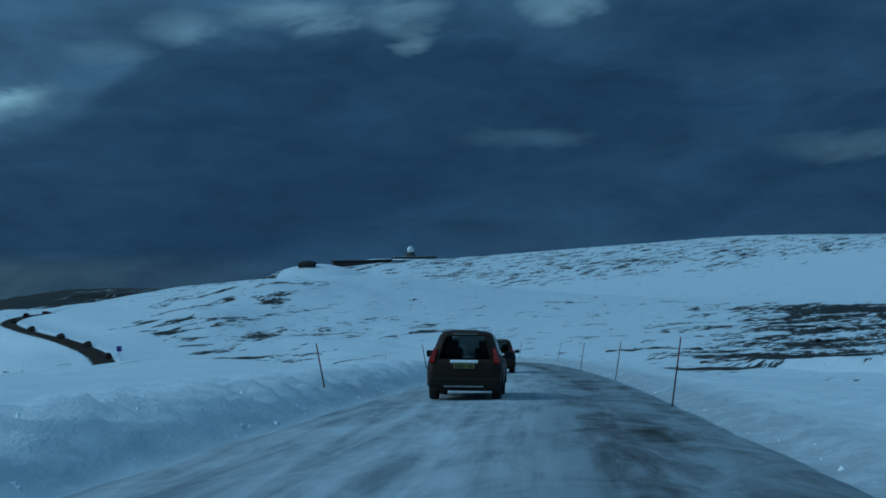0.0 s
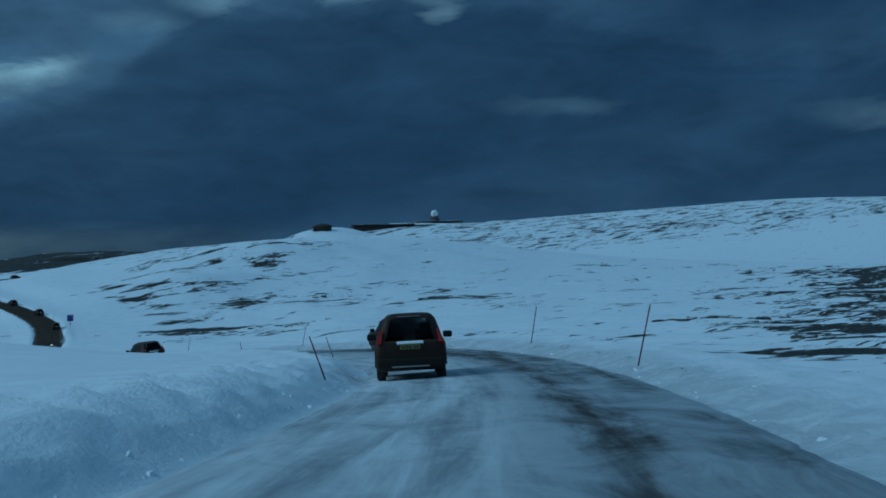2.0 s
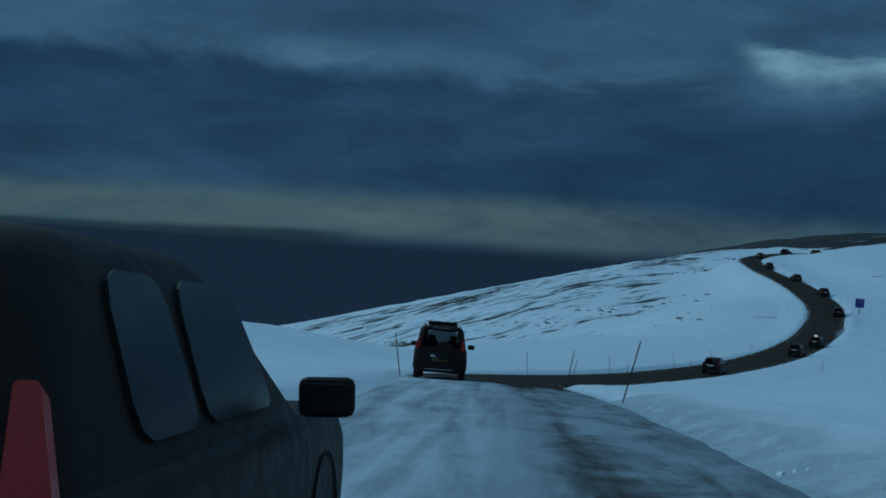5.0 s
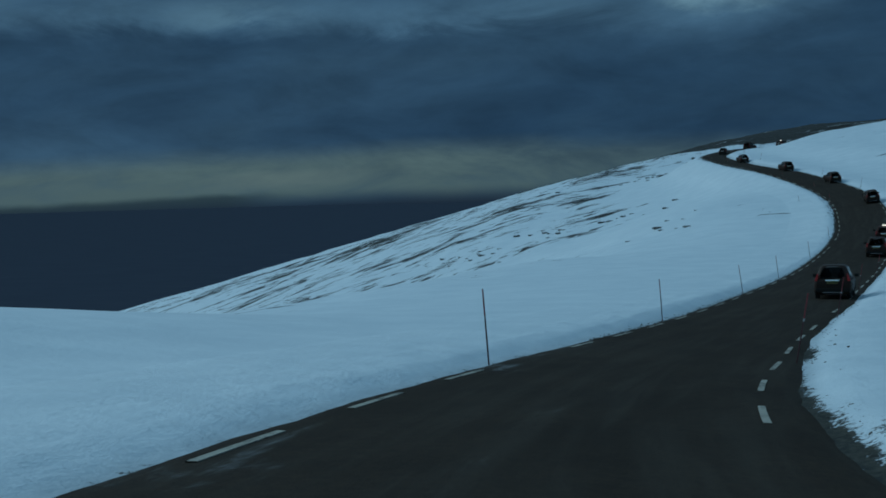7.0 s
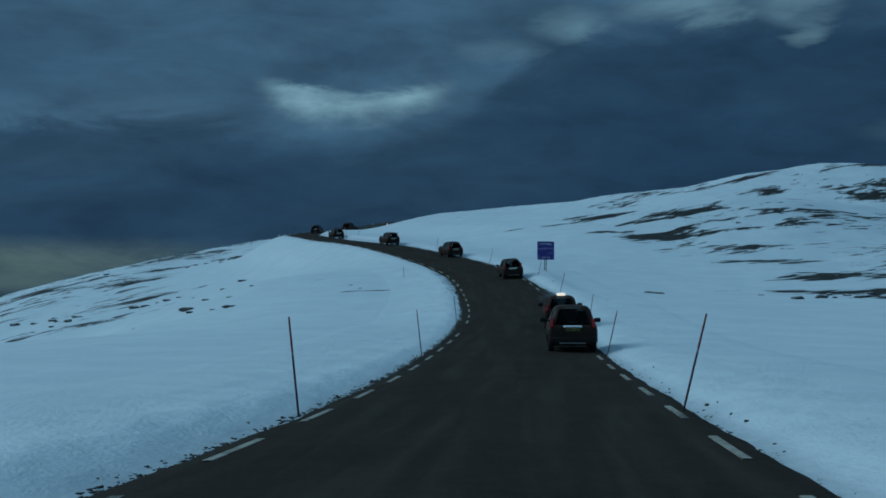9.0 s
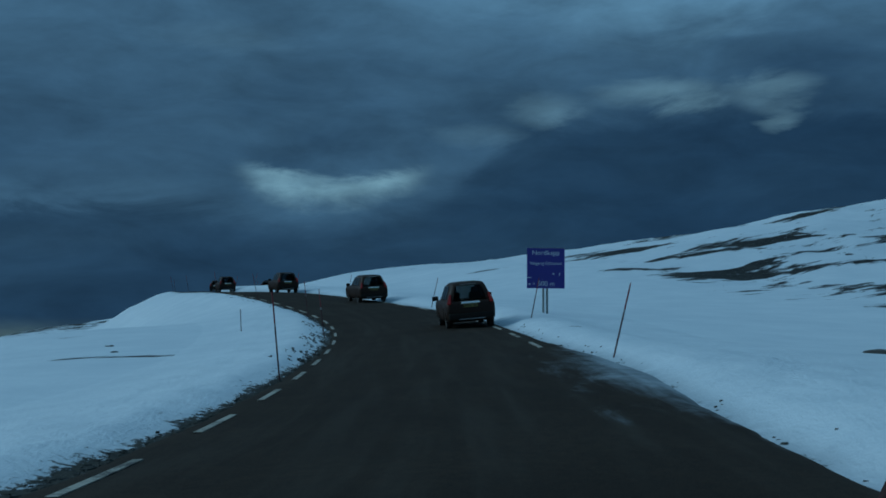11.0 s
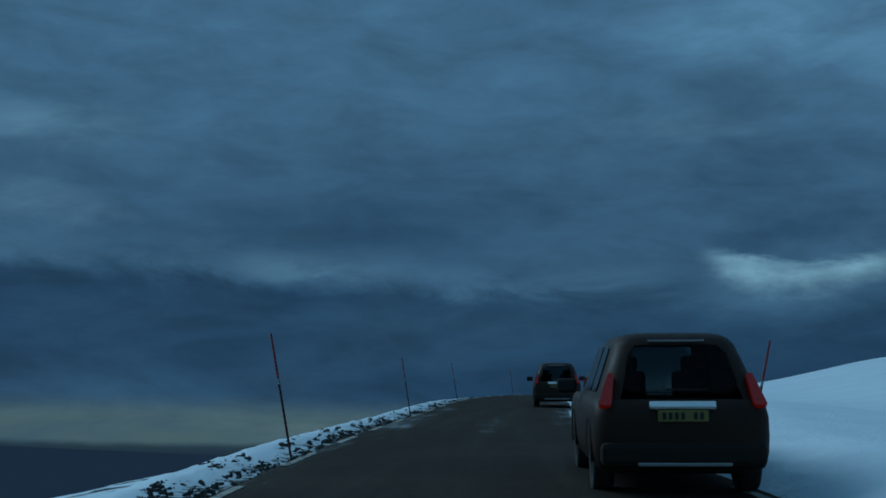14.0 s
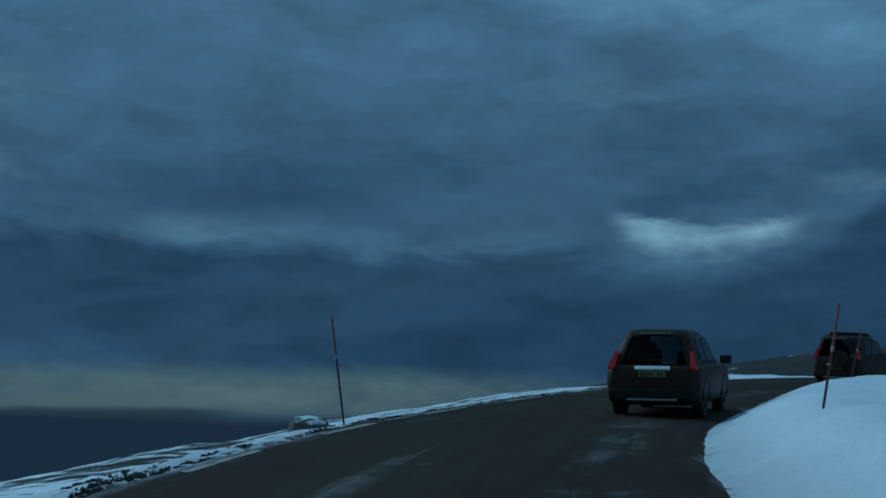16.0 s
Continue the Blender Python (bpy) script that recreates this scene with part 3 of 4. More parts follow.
# sea to the horizon
sx = np.linspace(-4600, 3000, 24)
qx, qy = (a.ravel() for a in np.meshgrid(sx, np.linspace(-3000, 4700, 24), indexing="ij"))
water = tagged(grid_mesh("water", qx, qy, np.full(qx.shape, SEA), 24, 24, M_SEA, {}), "dark purplish sea far below the hillside", "sea", kind="structure")

# road
rs, rl = np.arange(-39, 612, 0.6), np.linspace(-1, 1, 27)
qs, ql = (a.ravel() for a in np.meshgrid(rs, rl, indexing="ij"))
half = np.where(ql < 0, west_edge(qs), east_edge(qs)) + 0.18 + 0.10 * waves(qs, ql * 40, 7, 21)
ql = ql * half
x, y, z = on_road(qs, ql)
z = z - 0.02 * np.abs(ql) - 0.05 * sstep(np.abs(ql), half - 0.28, half) + 0.006 * waves(x, y, 1.6, 8) * (qs < 205)
snowy = 1.14 - sstep(qs, 192, 212) * 1.16 + 0.09 * sstep(-ql, 1.0, 2.6) * sstep(qs, 215, 230) * (1 - sstep(qs, 290, 320))
snowy = snowy - (0.20 + 0.22 * np.clip(waves(qs, ql * 5, 26, 41), 0, 1)) * np.exp(-((ql - 1.5) / 1.0) ** 2) * (qs < 205) - 0.16 * np.exp(-((ql + 0.6) / 0.7) ** 2) * (qs < 205)
snowy -= 0.22 * sstep(ql, -0.5, 1.4) * (qs < 205) - 0.16 * sstep(-ql, 1.4, 3.0) * (qs < 200)
snowy -= 0.18 * np.exp(-((ql - 2.0) / 1.3) ** 2 - ((qs - 118) / 42) ** 2)
snowy += 0.26 * np.exp(-((qs - 219) / 10) ** 2) * (0.4 + 0.6 * sstep(np.abs(ql), 0.5, 3)) + 0.06 * np.exp(-((qs - 240) / 20) ** 2) * sstep(-ql, -1, 3)
snowy += 0.72 * np.exp(-((qs - 373) / 9) ** 2) * sstep(ql, 1.2, 3.3) + 0.17 * sstep(qs, 445, 470) * (0.4 + 0.6 * sstep(np.abs(ql + 0.3), 0.6, 2.4))
snowy += 0.25 * sstep(np.abs(ql), half - 0.5, half + 0.05) + 0.05 * sstep(qs, 212, 225) + 0.06 * sstep(qs, 420, 450)
road = tagged(grid_mesh("road", x, y, z, len(rs), len(rl), M_ROAD, {"snow": snowy}, np.column_stack([ql, qs])), "narrow asphalt road with packed snow and wheel tracks", "road", kind="structure")


def verge(name, sign):
    ws = np.arange(-39, 612, 0.45)
    off = np.concatenate([[0.0], np.cumsum([0.14] * 9 + [0.22] * 7 + [0.4] * 5 + [0.8] * 3)])
    a, b = (q.ravel() for q in np.meshgrid(ws, off, indexing="ij"))
    inner = west_edge(a) if sign < 0 else east_edge(a)
    lat = sign * (inner + b)
    x, y, z0 = on_road(a, lat)
    z = land(x, y, False)[0]
    lump = waves(x, y, 1.7, 31 + sign, 4)
    edge = sstep(b, 0.06, 1.1)
    height = np.where(a < 190, 0.06, 0.02)
    rough = np.where(a < 180, 0.06 + 0.04 * (sign < 0), 0.035 - 0.012 * (sign < 0) * sstep(a, 430, 450))
    fade = 1 - sstep(b, 2.6, 5.2)
    z = z - (0.02 * inner + 0.045) * (1 - sstep(b, 0.0, 0.9)) + edge * (0.012 + (height + rough * lump) * fade) - 0.4 * sstep(b, off[-1] - 1.3, off[-1])
    z = z + sstep(b, 0.06, 0.4) * (0.03 + 0.02 * (a < 180) * (sign < 0)) * waves(x, y, 0.6, 77, 2) * sstep(4.6 - b, 0, 2)
    if sign < 0:
        z = z - 0.28 * sstep(a, 494, 514) * sstep(b, 0.1, 1.3)
    asphalt = sstep(a, 196, 216)
    bare = 0.30 + 0.21 * asphalt * (1 - sstep(b, 0.12, 0.5)) * (1 - 0.6 * (sign < 0) * sstep(a, 375, 395))
    if sign < 0:
        bare += (0.085 - 0.02 * sstep(a, 425, 440) + 0.05 * waves(a, b, 11, 52)) * sstep(a, 380, 396) * (1 - sstep(b, 0.25, 1.0)) * sstep(560 - a, 0, 20) + (0.10 + 0.08 * sstep(a, 335, 360)) * sstep(a, 300, 330) * (1 - sstep(b, 0.4, 1.5))
    else:
        bare += 0.30 * np.exp(-((a - 387) / 1.0) ** 2 - ((b - 1.5) / 0.35) ** 2)
        bare += (0.24 * np.exp(-((a - 234) / 9) ** 2) + 0.22 * np.exp(-((a - 252.5) / 2.2) ** 2)) * (1 - sstep(b, 0.5, 1.8)) + 0.155 * (1 - asphalt) * (1 - sstep(b, 0.8, 2.6)) * sstep(a, -10, 50) + 0.06 * np.exp(-((a - 106) / 15) ** 2) * sstep(b, 0.4, 1.0) * (1 - sstep(b, 3.0, 4.6))
    dirt = np.where(a < 190, (1 - sstep(b, 0.2, 1.6)) * 0.3 if sign < 0 else (1 - sstep(b, 0.5, 2.2)) * 0.8, (1 - sstep(b, 0.1, 0.55 + 0.7 * sstep(a, 440, 460))) * 0.6)
    return tagged(grid_mesh(name, x, y, z, len(ws), len(off), M_VERGE, {"bare": bare, "dirt": dirt}), "low ploughed snow verge with dark turf showing through", "verge", kind="structure")


verge("verge_west", -1)
verge("verge_east", 1)


# ---- things ----
def part(name, bm, mat, parent=None, label="", m=None, smooth=True):
    me = bpy.data.meshes.new(name)
    bmesh.ops.recalc_face_normals(bm, faces=bm.faces)
    bm.to_mesh(me)
    bm.free()
    me.materials.append(mat)
    ob = new(name, me)
    if parent:
        ob.parent = parent
    if m is not None:
        ob.matrix_local = m
    if label:
        tagged(ob, label)
    return ob


def box(size, at=(0, 0, 0), bevel=0.0, bm=None):
    bm = bm or bmesh.new()
    r = bmesh.ops.create_cube(bm, size=1, matrix=Matrix.Translation(at) @ Matrix.Diagonal((*size, 1)))
    if bevel:
        vs = set(r["verts"])
        bmesh.ops.bevel(bm, geom=[e for e in bm.edges if set(e.verts) <= vs], offset=bevel, segments=2, affect="EDGES", profile=0.5)
    return bm


def rod(r0, r1, z0, z1, seg=10, bm=None, m=None):
    bm = bm or bmesh.new()
    bmesh.ops.create_cone(bm, cap_ends=True, segments=seg, radius1=r0, radius2=r1, depth=z1 - z0, matrix=(m or Matrix()) @ Matrix.Translation((0, 0, (z0 + z1) / 2)))
    return bm


def smooth(ob):
    ob.data.polygons.foreach_set("use_smooth", np.ones(len(ob.data.polygons), bool))
    return ob


def empty(name, m, label, category, group=""):
    ob = new(name)
    ob.matrix_world = m
    return tagged(ob, label, category, group)


def ground_z(x, y):
    return float(land(np.array([x]), np.array([y]), False)[0][0])


# snow poles: leaning outwards along both verges
def snow_pole(m):
    ob = empty("snow_pole", m, "thin dark red snow pole leaning out from the road verge", "snow pole", "snow poles along the road")
    part("shaft", rod(0.018, 0.0175, -0.5, 0.92), M_POLE, ob)
    part("red_section", rod(0.0178, 0.0168, 0.92, 1.32), M_POLE_RED, ob, "faded red upper section")
    part("reflector", rod(0.0195, 0.0195, 0.86, 0.93), M_REFLEX, ob, "pale reflective band")
    part("tip", rod(0.0166, 0.014, 1.32, 1.50), M_POLE_RED, ob)
    return ob


LEFT_POLES = [7, 29, 51, 69, 91, 114, 137, 203, 225, 245.6, 267.4, 291, 307.5, 330.5, 352, 377, 396.5, 415, 436.8, 458.5, 480, 501, 524.7, 547]
RIGHT_POLES = [28.5, 49, 72, 93, 110.5, 131, 147, 168, 188, 208, 228, 249, 270, 289, 307.5, 330, 352.5, 376.7, 395, 416, 437, 457.5, 483, 501.5, 521, 541]
# offset from the road's middle, poles that stand further out than the rest
FAR_OUT = {376.7: 3.85, 395: 4.2, 352.5: 3.6, 416: 3.45, 437: 3.05, 457.5: 3.4, 483: 4.0, 501.5: 4.25, 521: 4.6, 541: 4.6}
first = None
rnd = random.Random(4)
for sign, places in ((-1, LEFT_POLES), (1, RIGHT_POLES)):
    for s in places:
        lat = (-3.2 - 2.4 * max(0, 1 - s / 112) + 0.22 * (s > 450)) if sign < 0 else 3.15 + 0.95 * min(1, max(0, s - 75) / 50) * (s < 170) - 0.25 * (s < 80) - 0.15 * (220 < s < 320)
        if sign > 0:
            lat = FAR_OUT.get(s, lat)
        x, y, z = (float(v) for v in on_road(s, lat))
        z = z + float(bank(np.array([s]), np.array([lat]))[0]) * 0.8 + 0.02 - (0.38 if sign < 0 and s < 180 else 0)
        lean = rnd.uniform(16, 20) if sign < 0 and 85 < s < 120 else rnd.uniform(8.5, 13) if sign > 0 or s < 215 else rnd.uniform(2.5, 4.5) if s < 290 else rnd.uniform(5.5, 7.5) if s < 425 else rnd.uniform(10, 13)
        m = pose(x, y, z, 0, 0, heading(s)) @ pose(0, 0, 0, rnd.uniform(-4, 4), sign * lean, 0) @ Matrix.Diagonal((1, 1, 1.17 if sign < 0 and s > 370 else 1, 1))
        if first is None:
            first = snow_pole(m)
        else:
            copy_thing(first, m)

# short marker stake out on the snow
for s, lat, tall in ((407.0, -6.7, 1.0), (306, 9.5, 1.3)):
    x, y, z = (float(v) for v in on_road(s, lat))
    st = empty("marker_stake", pose(x, y, ground_z(x, y), 2, -3, 0), "thin grey wooden marker stake standing in snow", "stake")
    part("shaft", rod(0.02, 0.016, -0.4, tall), M_POLE, st)


# blue direction sign
def text_mesh(body, size, at, parent, align="CENTER"):
    cu = bpy.data.curves.new("lettering", "FONT")
    cu.body, cu.size, cu.align_x, cu.align_y, cu.extrude = body, size, align, "CENTER", 0.003
    tmp = bpy.data.objects.new("lettering", cu)
    scene.collection.objects.link(tmp)
    me = bpy.data.meshes.new_from_object(tmp.evaluated_get(bpy.context.evaluated_depsgraph_get()))
    bpy.data.objects.remove(tmp)
    me.materials.clear()
    me.materials.append(M_WHITE)
    ob = new("lettering", me)
    ob.parent = parent
    ob.matrix_local = pose(*at, 90, 0, 0)
    return ob


gx0, gy0 = -1.0, 391.0
sign = empty("road_sign", pose(gx0, gy0, -15.6, 0, 0, 3), "blue rectangular road sign with white lettering on posts", "road sign")
board = part("board", box((1.52, 0.05, 1.62), (0, 0, 2.15), 0.012), M_BLUE, sign, "dark blue sign face")
part("frame", box((1.54, 0.03, 0.035), (0, 0.012, 2.965), 0.004), M_STEEL, sign, "grey metal top rail")
for px_, wd in ((-0.09, 0.09), (0.06, 0.09)):
    part("post", rod(wd / 2, wd / 2, -1.2, 2.0, 12, m=Matrix.Translation((px_, 0.075, 0))), M_STEEL, sign, "galvanised steel post")
text_mesh("Nordkapp", 0.27, (0, -0.028, 2.77), board)
text_mesh("Inngang Entrance", 0.19, (0, -0.028, 2.35), board)
text_mesh("500 m", 0.27, (0.02, -0.028, 1.52), board)
part("arrow_bar", box((0.16, 0.008, 0.03), (-0.67, -0.027, 1.77), 0.003), M_WHITE, board)
part("symbol", box((0.07, 0.008, 0.07), (-0.66, -0.027, 1.51), 0.015), M_WHITE, board)
part("symbol", box((0.05, 0.008, 0.05), (-0.48, -0.027, 1.53), 0.012), M_WHITE, board)
part("symbol", box((0.07, 0.008, 0.06), (0.31, -0.027, 1.93), 0.015), M_WHITE, board)
info = part("symbol", box((0.20, 0.008, 0.22), (0.55, -0.027, 1.93), 0.01), M_BLUE, board, "blue square with a white mark")
part("mark", box((0.035, 0.008, 0.12), (0.55, -0.034, 1.91), 0.006), M_WHITE, info)


# ---- cars ----
def ring(bm, z, hx, y0, y1, r):
    vs = []
    for cx, cy, a0 in ((hx - r, y1 - r, 0), (-hx + r, y1 - r, 90), (-hx + r, y0 + r, 180), (hx - r, y0 + r, 270)):
        for k in range(5):
            a = radians(a0 + 22.5 * k)
            vs.append(bm.verts.new((cx + r * math.cos(a), cy + r * math.sin(a), z)))
    return vs


def loft(levels):
    bm = bmesh.new()
    rings = [ring(bm, *lv) for lv in levels]
    for a, b in zip(rings, rings[1:]):
        for i in range(len(a)):
            j = (i + 1) % len(a)
            bm.faces.new((a[i], a[j], b[j], b[i]))
    bm.faces.new(rings[0][::-1])
    bm.faces.new(rings[-1])
    return bm


def cab_shell(levels):
    """A hollow cabin: rear and front panes are left out of its lower rings."""
    bm = bmesh.new()
    rings = [ring(bm, *lv) for lv in levels]
    for k, (a, b) in enumerate(zip(rings, rings[1:])):
        for i in range(len(a)):
            j = (i + 1) % len(a)
            if not (k < 3 and i in (4, 14)):
                bm.faces.new((a[i], a[j], b[j], b[i]))
    bm.faces.new(rings[-1])
    return bm


def slab(corners, thick, bevel=0.012):
    """A panel through four corners, as thick as given, with rounded corners."""
    bm = bmesh.new()
    c = [Vector(v) for v in corners]
    nor = (c[1] - c[0]).cross(c[3] - c[0]).normalized() * thick
    mid = sum(c, Vector()) / 4
    pts = []
    for i in range(4):
        p, a, b = c[i], c[i - 1], c[(i + 1) % 4]
        e1, e2 = (a - p), (b - p)
        k = min(e1.length, e2.length) * 0.22
        pts += [p + e1.normalized() * k, p + (e1.normalized() + e2.normalized()) * k * 0.3, p + e2.normalized() * k]
    lo = [bm.verts.new(p - nor) for p in pts]
    hi = [bm.verts.new(p + nor) for p in pts]
    bm.faces.new(lo[::-1])
    bm.faces.new(hi)
    for i in range(len(pts)):
        j = (i + 1) % len(pts)
        bm.faces.new((lo[i], lo[j], hi[j], hi[i]))
    return bm


def wheel(parent, x, y, r, side):
    turn = Matrix.Translation((x, y, r)) @ pose(0, 0, 0, 0, 90, 0)
    bm = bmesh.new()
    prof = [(0.62 * r, -0.10), (0.92 * r, -0.11), (r, -0.075), (r, 0.075), (0.92 * r, 0.11), (0.62 * r, 0.10)]
    seg = 24
    grid = [[bm.verts.new((pr * math.cos(math.tau * k / seg), pr * math.sin(math.tau * k / seg), pz)) for pr, pz in prof] for k in range(seg)]
    for k in range(seg):
        for i in range(len(prof)):
            a, b = grid[k], grid[(k + 1) % seg]
            j = (i + 1) % len(prof)
            bm.faces.new((a[i], b[i], b[j], a[j]))
    tyre = part("wheel", bm, M_TYRE, parent, "black rubber tyre", turn)
    smooth(tyre)
    bm = rod(0.60 * r, 0.60 * r, -0.02, 0.05 * side + 0.001 if side > 0 else 0.02, 20)
    for k in range(5):
        bmesh.ops.create_cube(bm, size=1, matrix=pose(0, 0, 0.06 * side, 0, 0, 72 * k) @ Matrix.Translation((0.3 * r, 0, 0)) @ Matrix.Diagonal((0.55 * r, 0.05, 0.02, 1)))
    part("rim", bm, M_SILVER, tyre, "grey metal rim")


def car(m, kind):
    """A car that faces +y, with its tail at y = 0. kind: suv, wagon or van."""
    paint = {"suv": M_BODY_A, "wagon": M_BODY_B, "van": M_BODY_C}[kind]
    label = {"suv": "dark olive-brown SUV with red tail lamps, on the road",
             "wagon": "boxy black off-road wagon standing on the road", "van": "dark red car with a white roof lamp on the road"}[kind]
    w, roof, long = {"suv": (0.885, 1.67, 4.5), "wagon": (0.90, 1.86, 4.6), "van": (0.87, 1.60, 4.4)}[kind]
    ob = empty("car", m, label, "car", "cars on the road")
    taper = {"suv": 0.69, "wagon": 0.80, "van": 0.70}[kind]
    back = {"suv": 0.42, "wagon": 0.14, "van": 0.55}[kind]
    belt = 0.98 if kind != "wagon" else 1.10
    hi = roof - belt
    low = [(0.24, w * 0.84, 0.14, long - 0.22, 0.16), (0.30, w * 0.95, 0.05, long - 0.08, 0.18), (0.45, w * 0.99, 0.0, long - 0.02, 0.20),
           (0.62, w, 0.0, long, 0.20), (0.80, w, 0.02, long - 0.03, 0.20), (belt - 0.08, w * 0.985, 0.05, long - 0.12, 0.22), (belt, w * 0.95, 0.09, long - 0.30, 0.22)]
    cab = [(belt - 0.02, w * 0.93, 0.10, 3.35, 0.20), (belt + hi * 0.25, w * (0.93 - (0.93 - taper) * 0.30), 0.10 + back * 0.22, 3.02, 0.20),
           (belt + hi * 0.55, w * (0.93 - (0.93 - taper) * 0.62), 0.10 + back * 0.52, 2.66, 0.20), (belt + hi * 0.80, w * taper * 1.03, 0.10 + back * 0.78, 2.38, 0.20),
           (belt + hi * 0.90, w * taper * 0.95, 0.10 + back * 0.92, 2.24, 0.20), (belt + hi * 0.96, w * taper * 0.84, 0.16 + back * 1.02, 2.14, 0.20), (roof - 0.008, w * taper * 0.66, 0.26 + back * 1.12, 2.02, 0.18), (roof, w * taper * 0.42, 0.42 + back * 1.15, 1.80, 0.14)]
    smooth(part("body", loft(low), paint, ob))
    cabin = smooth(part("cabin", cab_shell(cab), paint, ob))
    front = [(sx * (w * f - 0.2), yy - 0.02, zz) for sx, f, yy, zz in ((-1, 0.93, 3.35, belt), (1, 0.93, 3.35, belt), (1, taper * 1.03, 2.38, belt + hi * 0.80), (-1, taper * 1.03, 2.38, belt + hi * 0.80))]
    part("windscreen", slab(front, 0.006), M_PANE, cabin, "tinted windscreen")
    for sx in (-0.38, 0.38):
        seat = part("seat", box((0.46, 0.16, 0.52), (sx, 1.95, belt + 0.02), 0.06), M_TRIM, cabin, "dark seat back")
        part("headrest", box((0.26, 0.10, 0.17), (sx, 1.93, belt + 0.36), 0.04), M_TRIM, seat)

    def tail(z, x):
        f = (z - belt) / hi
        return (x, 0.10 + back * f - 0.012, z)

    def wid(z):
        f = (z - belt) / hi
        return w * (0.93 - (0.93 - taper) * min(1, f * 1.1))
    z0, z1 = belt + 0.07, belt + hi * 0.80
    part("rear_window", slab([tail(z0, -wid(z0) * 0.74), tail(z0, wid(z0) * 0.74), tail(z1, wid(z1) * 0.76), tail(z1, -wid(z1) * 0.76)], 0.006), M_PANE, cabin, "dark tinted rear window")
    part("high_stop_lamp", box((0.58, 0.03, 0.02), (0, 0.10 + back * 0.86 - 0.02, belt + hi * 0.865), 0.005), M_SILVER, cabin, "pale strip at the top of the rear window")
    for sx in (-1, 1):
        for ya, yb in ((0.62 + back * 0.3, 1.42), (1.50, 2.42)):
            q = []
            for yy, zz in ((ya, z0), (yb + (0.22 if yb > 2 else 0), z0), (yb, z1), (ya + 0.10, z1)):
                q.append((sx * (wid(zz) + 0.004), yy, zz))
            part("side_window", slab(q, 0.01), M_GLASS, cabin, "dark tinted side window")
        lamp = [tail(belt - 0.07, sx * w * 0.955), tail(belt - 0.07, sx * w * 0.80), tail(belt + hi * 0.36, sx * wid(belt + hi * 0.36) * 0.90), tail(belt + hi * 0.36, sx * wid(belt + hi * 0.36) * 0.985)]
        part("tail_lamp", slab([(a, max(b, 0.045), c) for a, b, c in lamp], 0.035), M_LAMP, ob, "red tail lamp")
        arm = part("wing_mirror", box((0.24, 0.10, 0.17), (sx * (w + 0.13), 2.75, belt + 0.10), 0.035), M_TRIM, ob, "black wing mirror")
        part("mirror_glass", box((0.18, 0.01, 0.12), (sx * (w + 0.13), 2.695, belt + 0.10), 0.004), M_GLASS, arm)
        if kind == "wagon":
            part("roof_rail", box((0.035, 1.7, 0.035), (sx * w * taper * 0.86, 1.35 + back * 0.4, roof + 0.015), 0.012), M_TRIM, ob)
        # no lamp, yet given a faint glow of its own by the lamp material
        part("reflector", box((0.16, 0.02, 0.05), (sx * w * 0.70, 0.0, 0.44), 0.008), M_LAMP, ob, "small red bumper reflector")
        for yy in (0.82, long - 0.90):
            arch = bmesh.new()
            seg = 14
            for k in range(seg + 1):
                a = math.pi * k / seg
                for r_, xx in ((0.37, sx * (w - 0.02)), (0.43, sx * (w + 0.012)), (0.43, sx * (w - 0.12)), (0.37, sx * (w - 0.12))):
                    arch.verts.new((xx, yy + r_ * math.cos(a), 0.34 + r_ * math.sin(a)))
            arch.verts.ensure_lookup_table()
            for k in range(seg):
                for i in range(4):
                    j = (i + 1) % 4
                    arch.faces.new([arch.verts[n] for n in (4 * k + i, 4 * k + j, 4 * k + 4 + j, 4 * k + 4 + i)])
            part("wheel_arch", arch, M_TRIM, ob, "black plastic wheel arch")
            wheel(ob, sx * (w - 0.13), yy, 0.345, sx)
    bumper = part("bumper", box((w * 1.86, 0.22, 0.24), (0, 0.06, 0.44), 0.06), M_TRIM, ob, "black plastic rear bumper")
    part("skid_strip", box((w * 1.05, 0.05, 0.035), (0, -0.055, 0.345), 0.010), M_SILVER, bumper, "pale lower bumper strip")
    # strip tilted upwards to catch more sky and look brighter
    part("tailgate_strip", box((0.66, 0.05, 0.075), (0, 0, 0), 0.012), M_CHROME_GLEAM, ob, "bright chrome strip over the plate", pose(0, 0.03, 0.925 if kind != "wagon" else 0.80, -38, 0, 0))
    plate = part("number_plate", box((0.50, 0.02, 0.115), (0, 0.0, 0.82 if kind != "wagon" else 0.68), 0.008), M_PLATE, ob, "yellow number plate")
    for k in range(7):
        if k != 4:
            part("bar", box((0.035, 0.006, 0.07), (-0.19 + 0.062 * k, -0.0125, 0.82 if kind != "wagon" else 0.68), 0), M_INK, plate)
    part("wiper", box((0.40, 0.02, 0.018), (0.05, 0.075, belt + 0.10), 0.004), M_TRIM, cabin)
    if kind == "wagon":
        sp = part("spare_wheel_cover", rod(0.33, 0.31, -0.10, 0.10, 24, m=Matrix.Translation((0.12, -0.02, 0.98)) @ pose(0, 0, 0, 90, 0, 0)), M_TRIM, ob, "black round spare wheel cover")
        part("roof_box", box((1.0, 1.5, 0.12), (0, 1.4, roof + 0.08), 0.04), M_TRIM, ob)
    if kind == "van":
        part("roof_lamp", box((0.42, 0.20, 0.13), (0, 1.1, roof + 0.07), 0.03), M_ROOFLAMP, ob, "lit white roof lamp")
    return ob


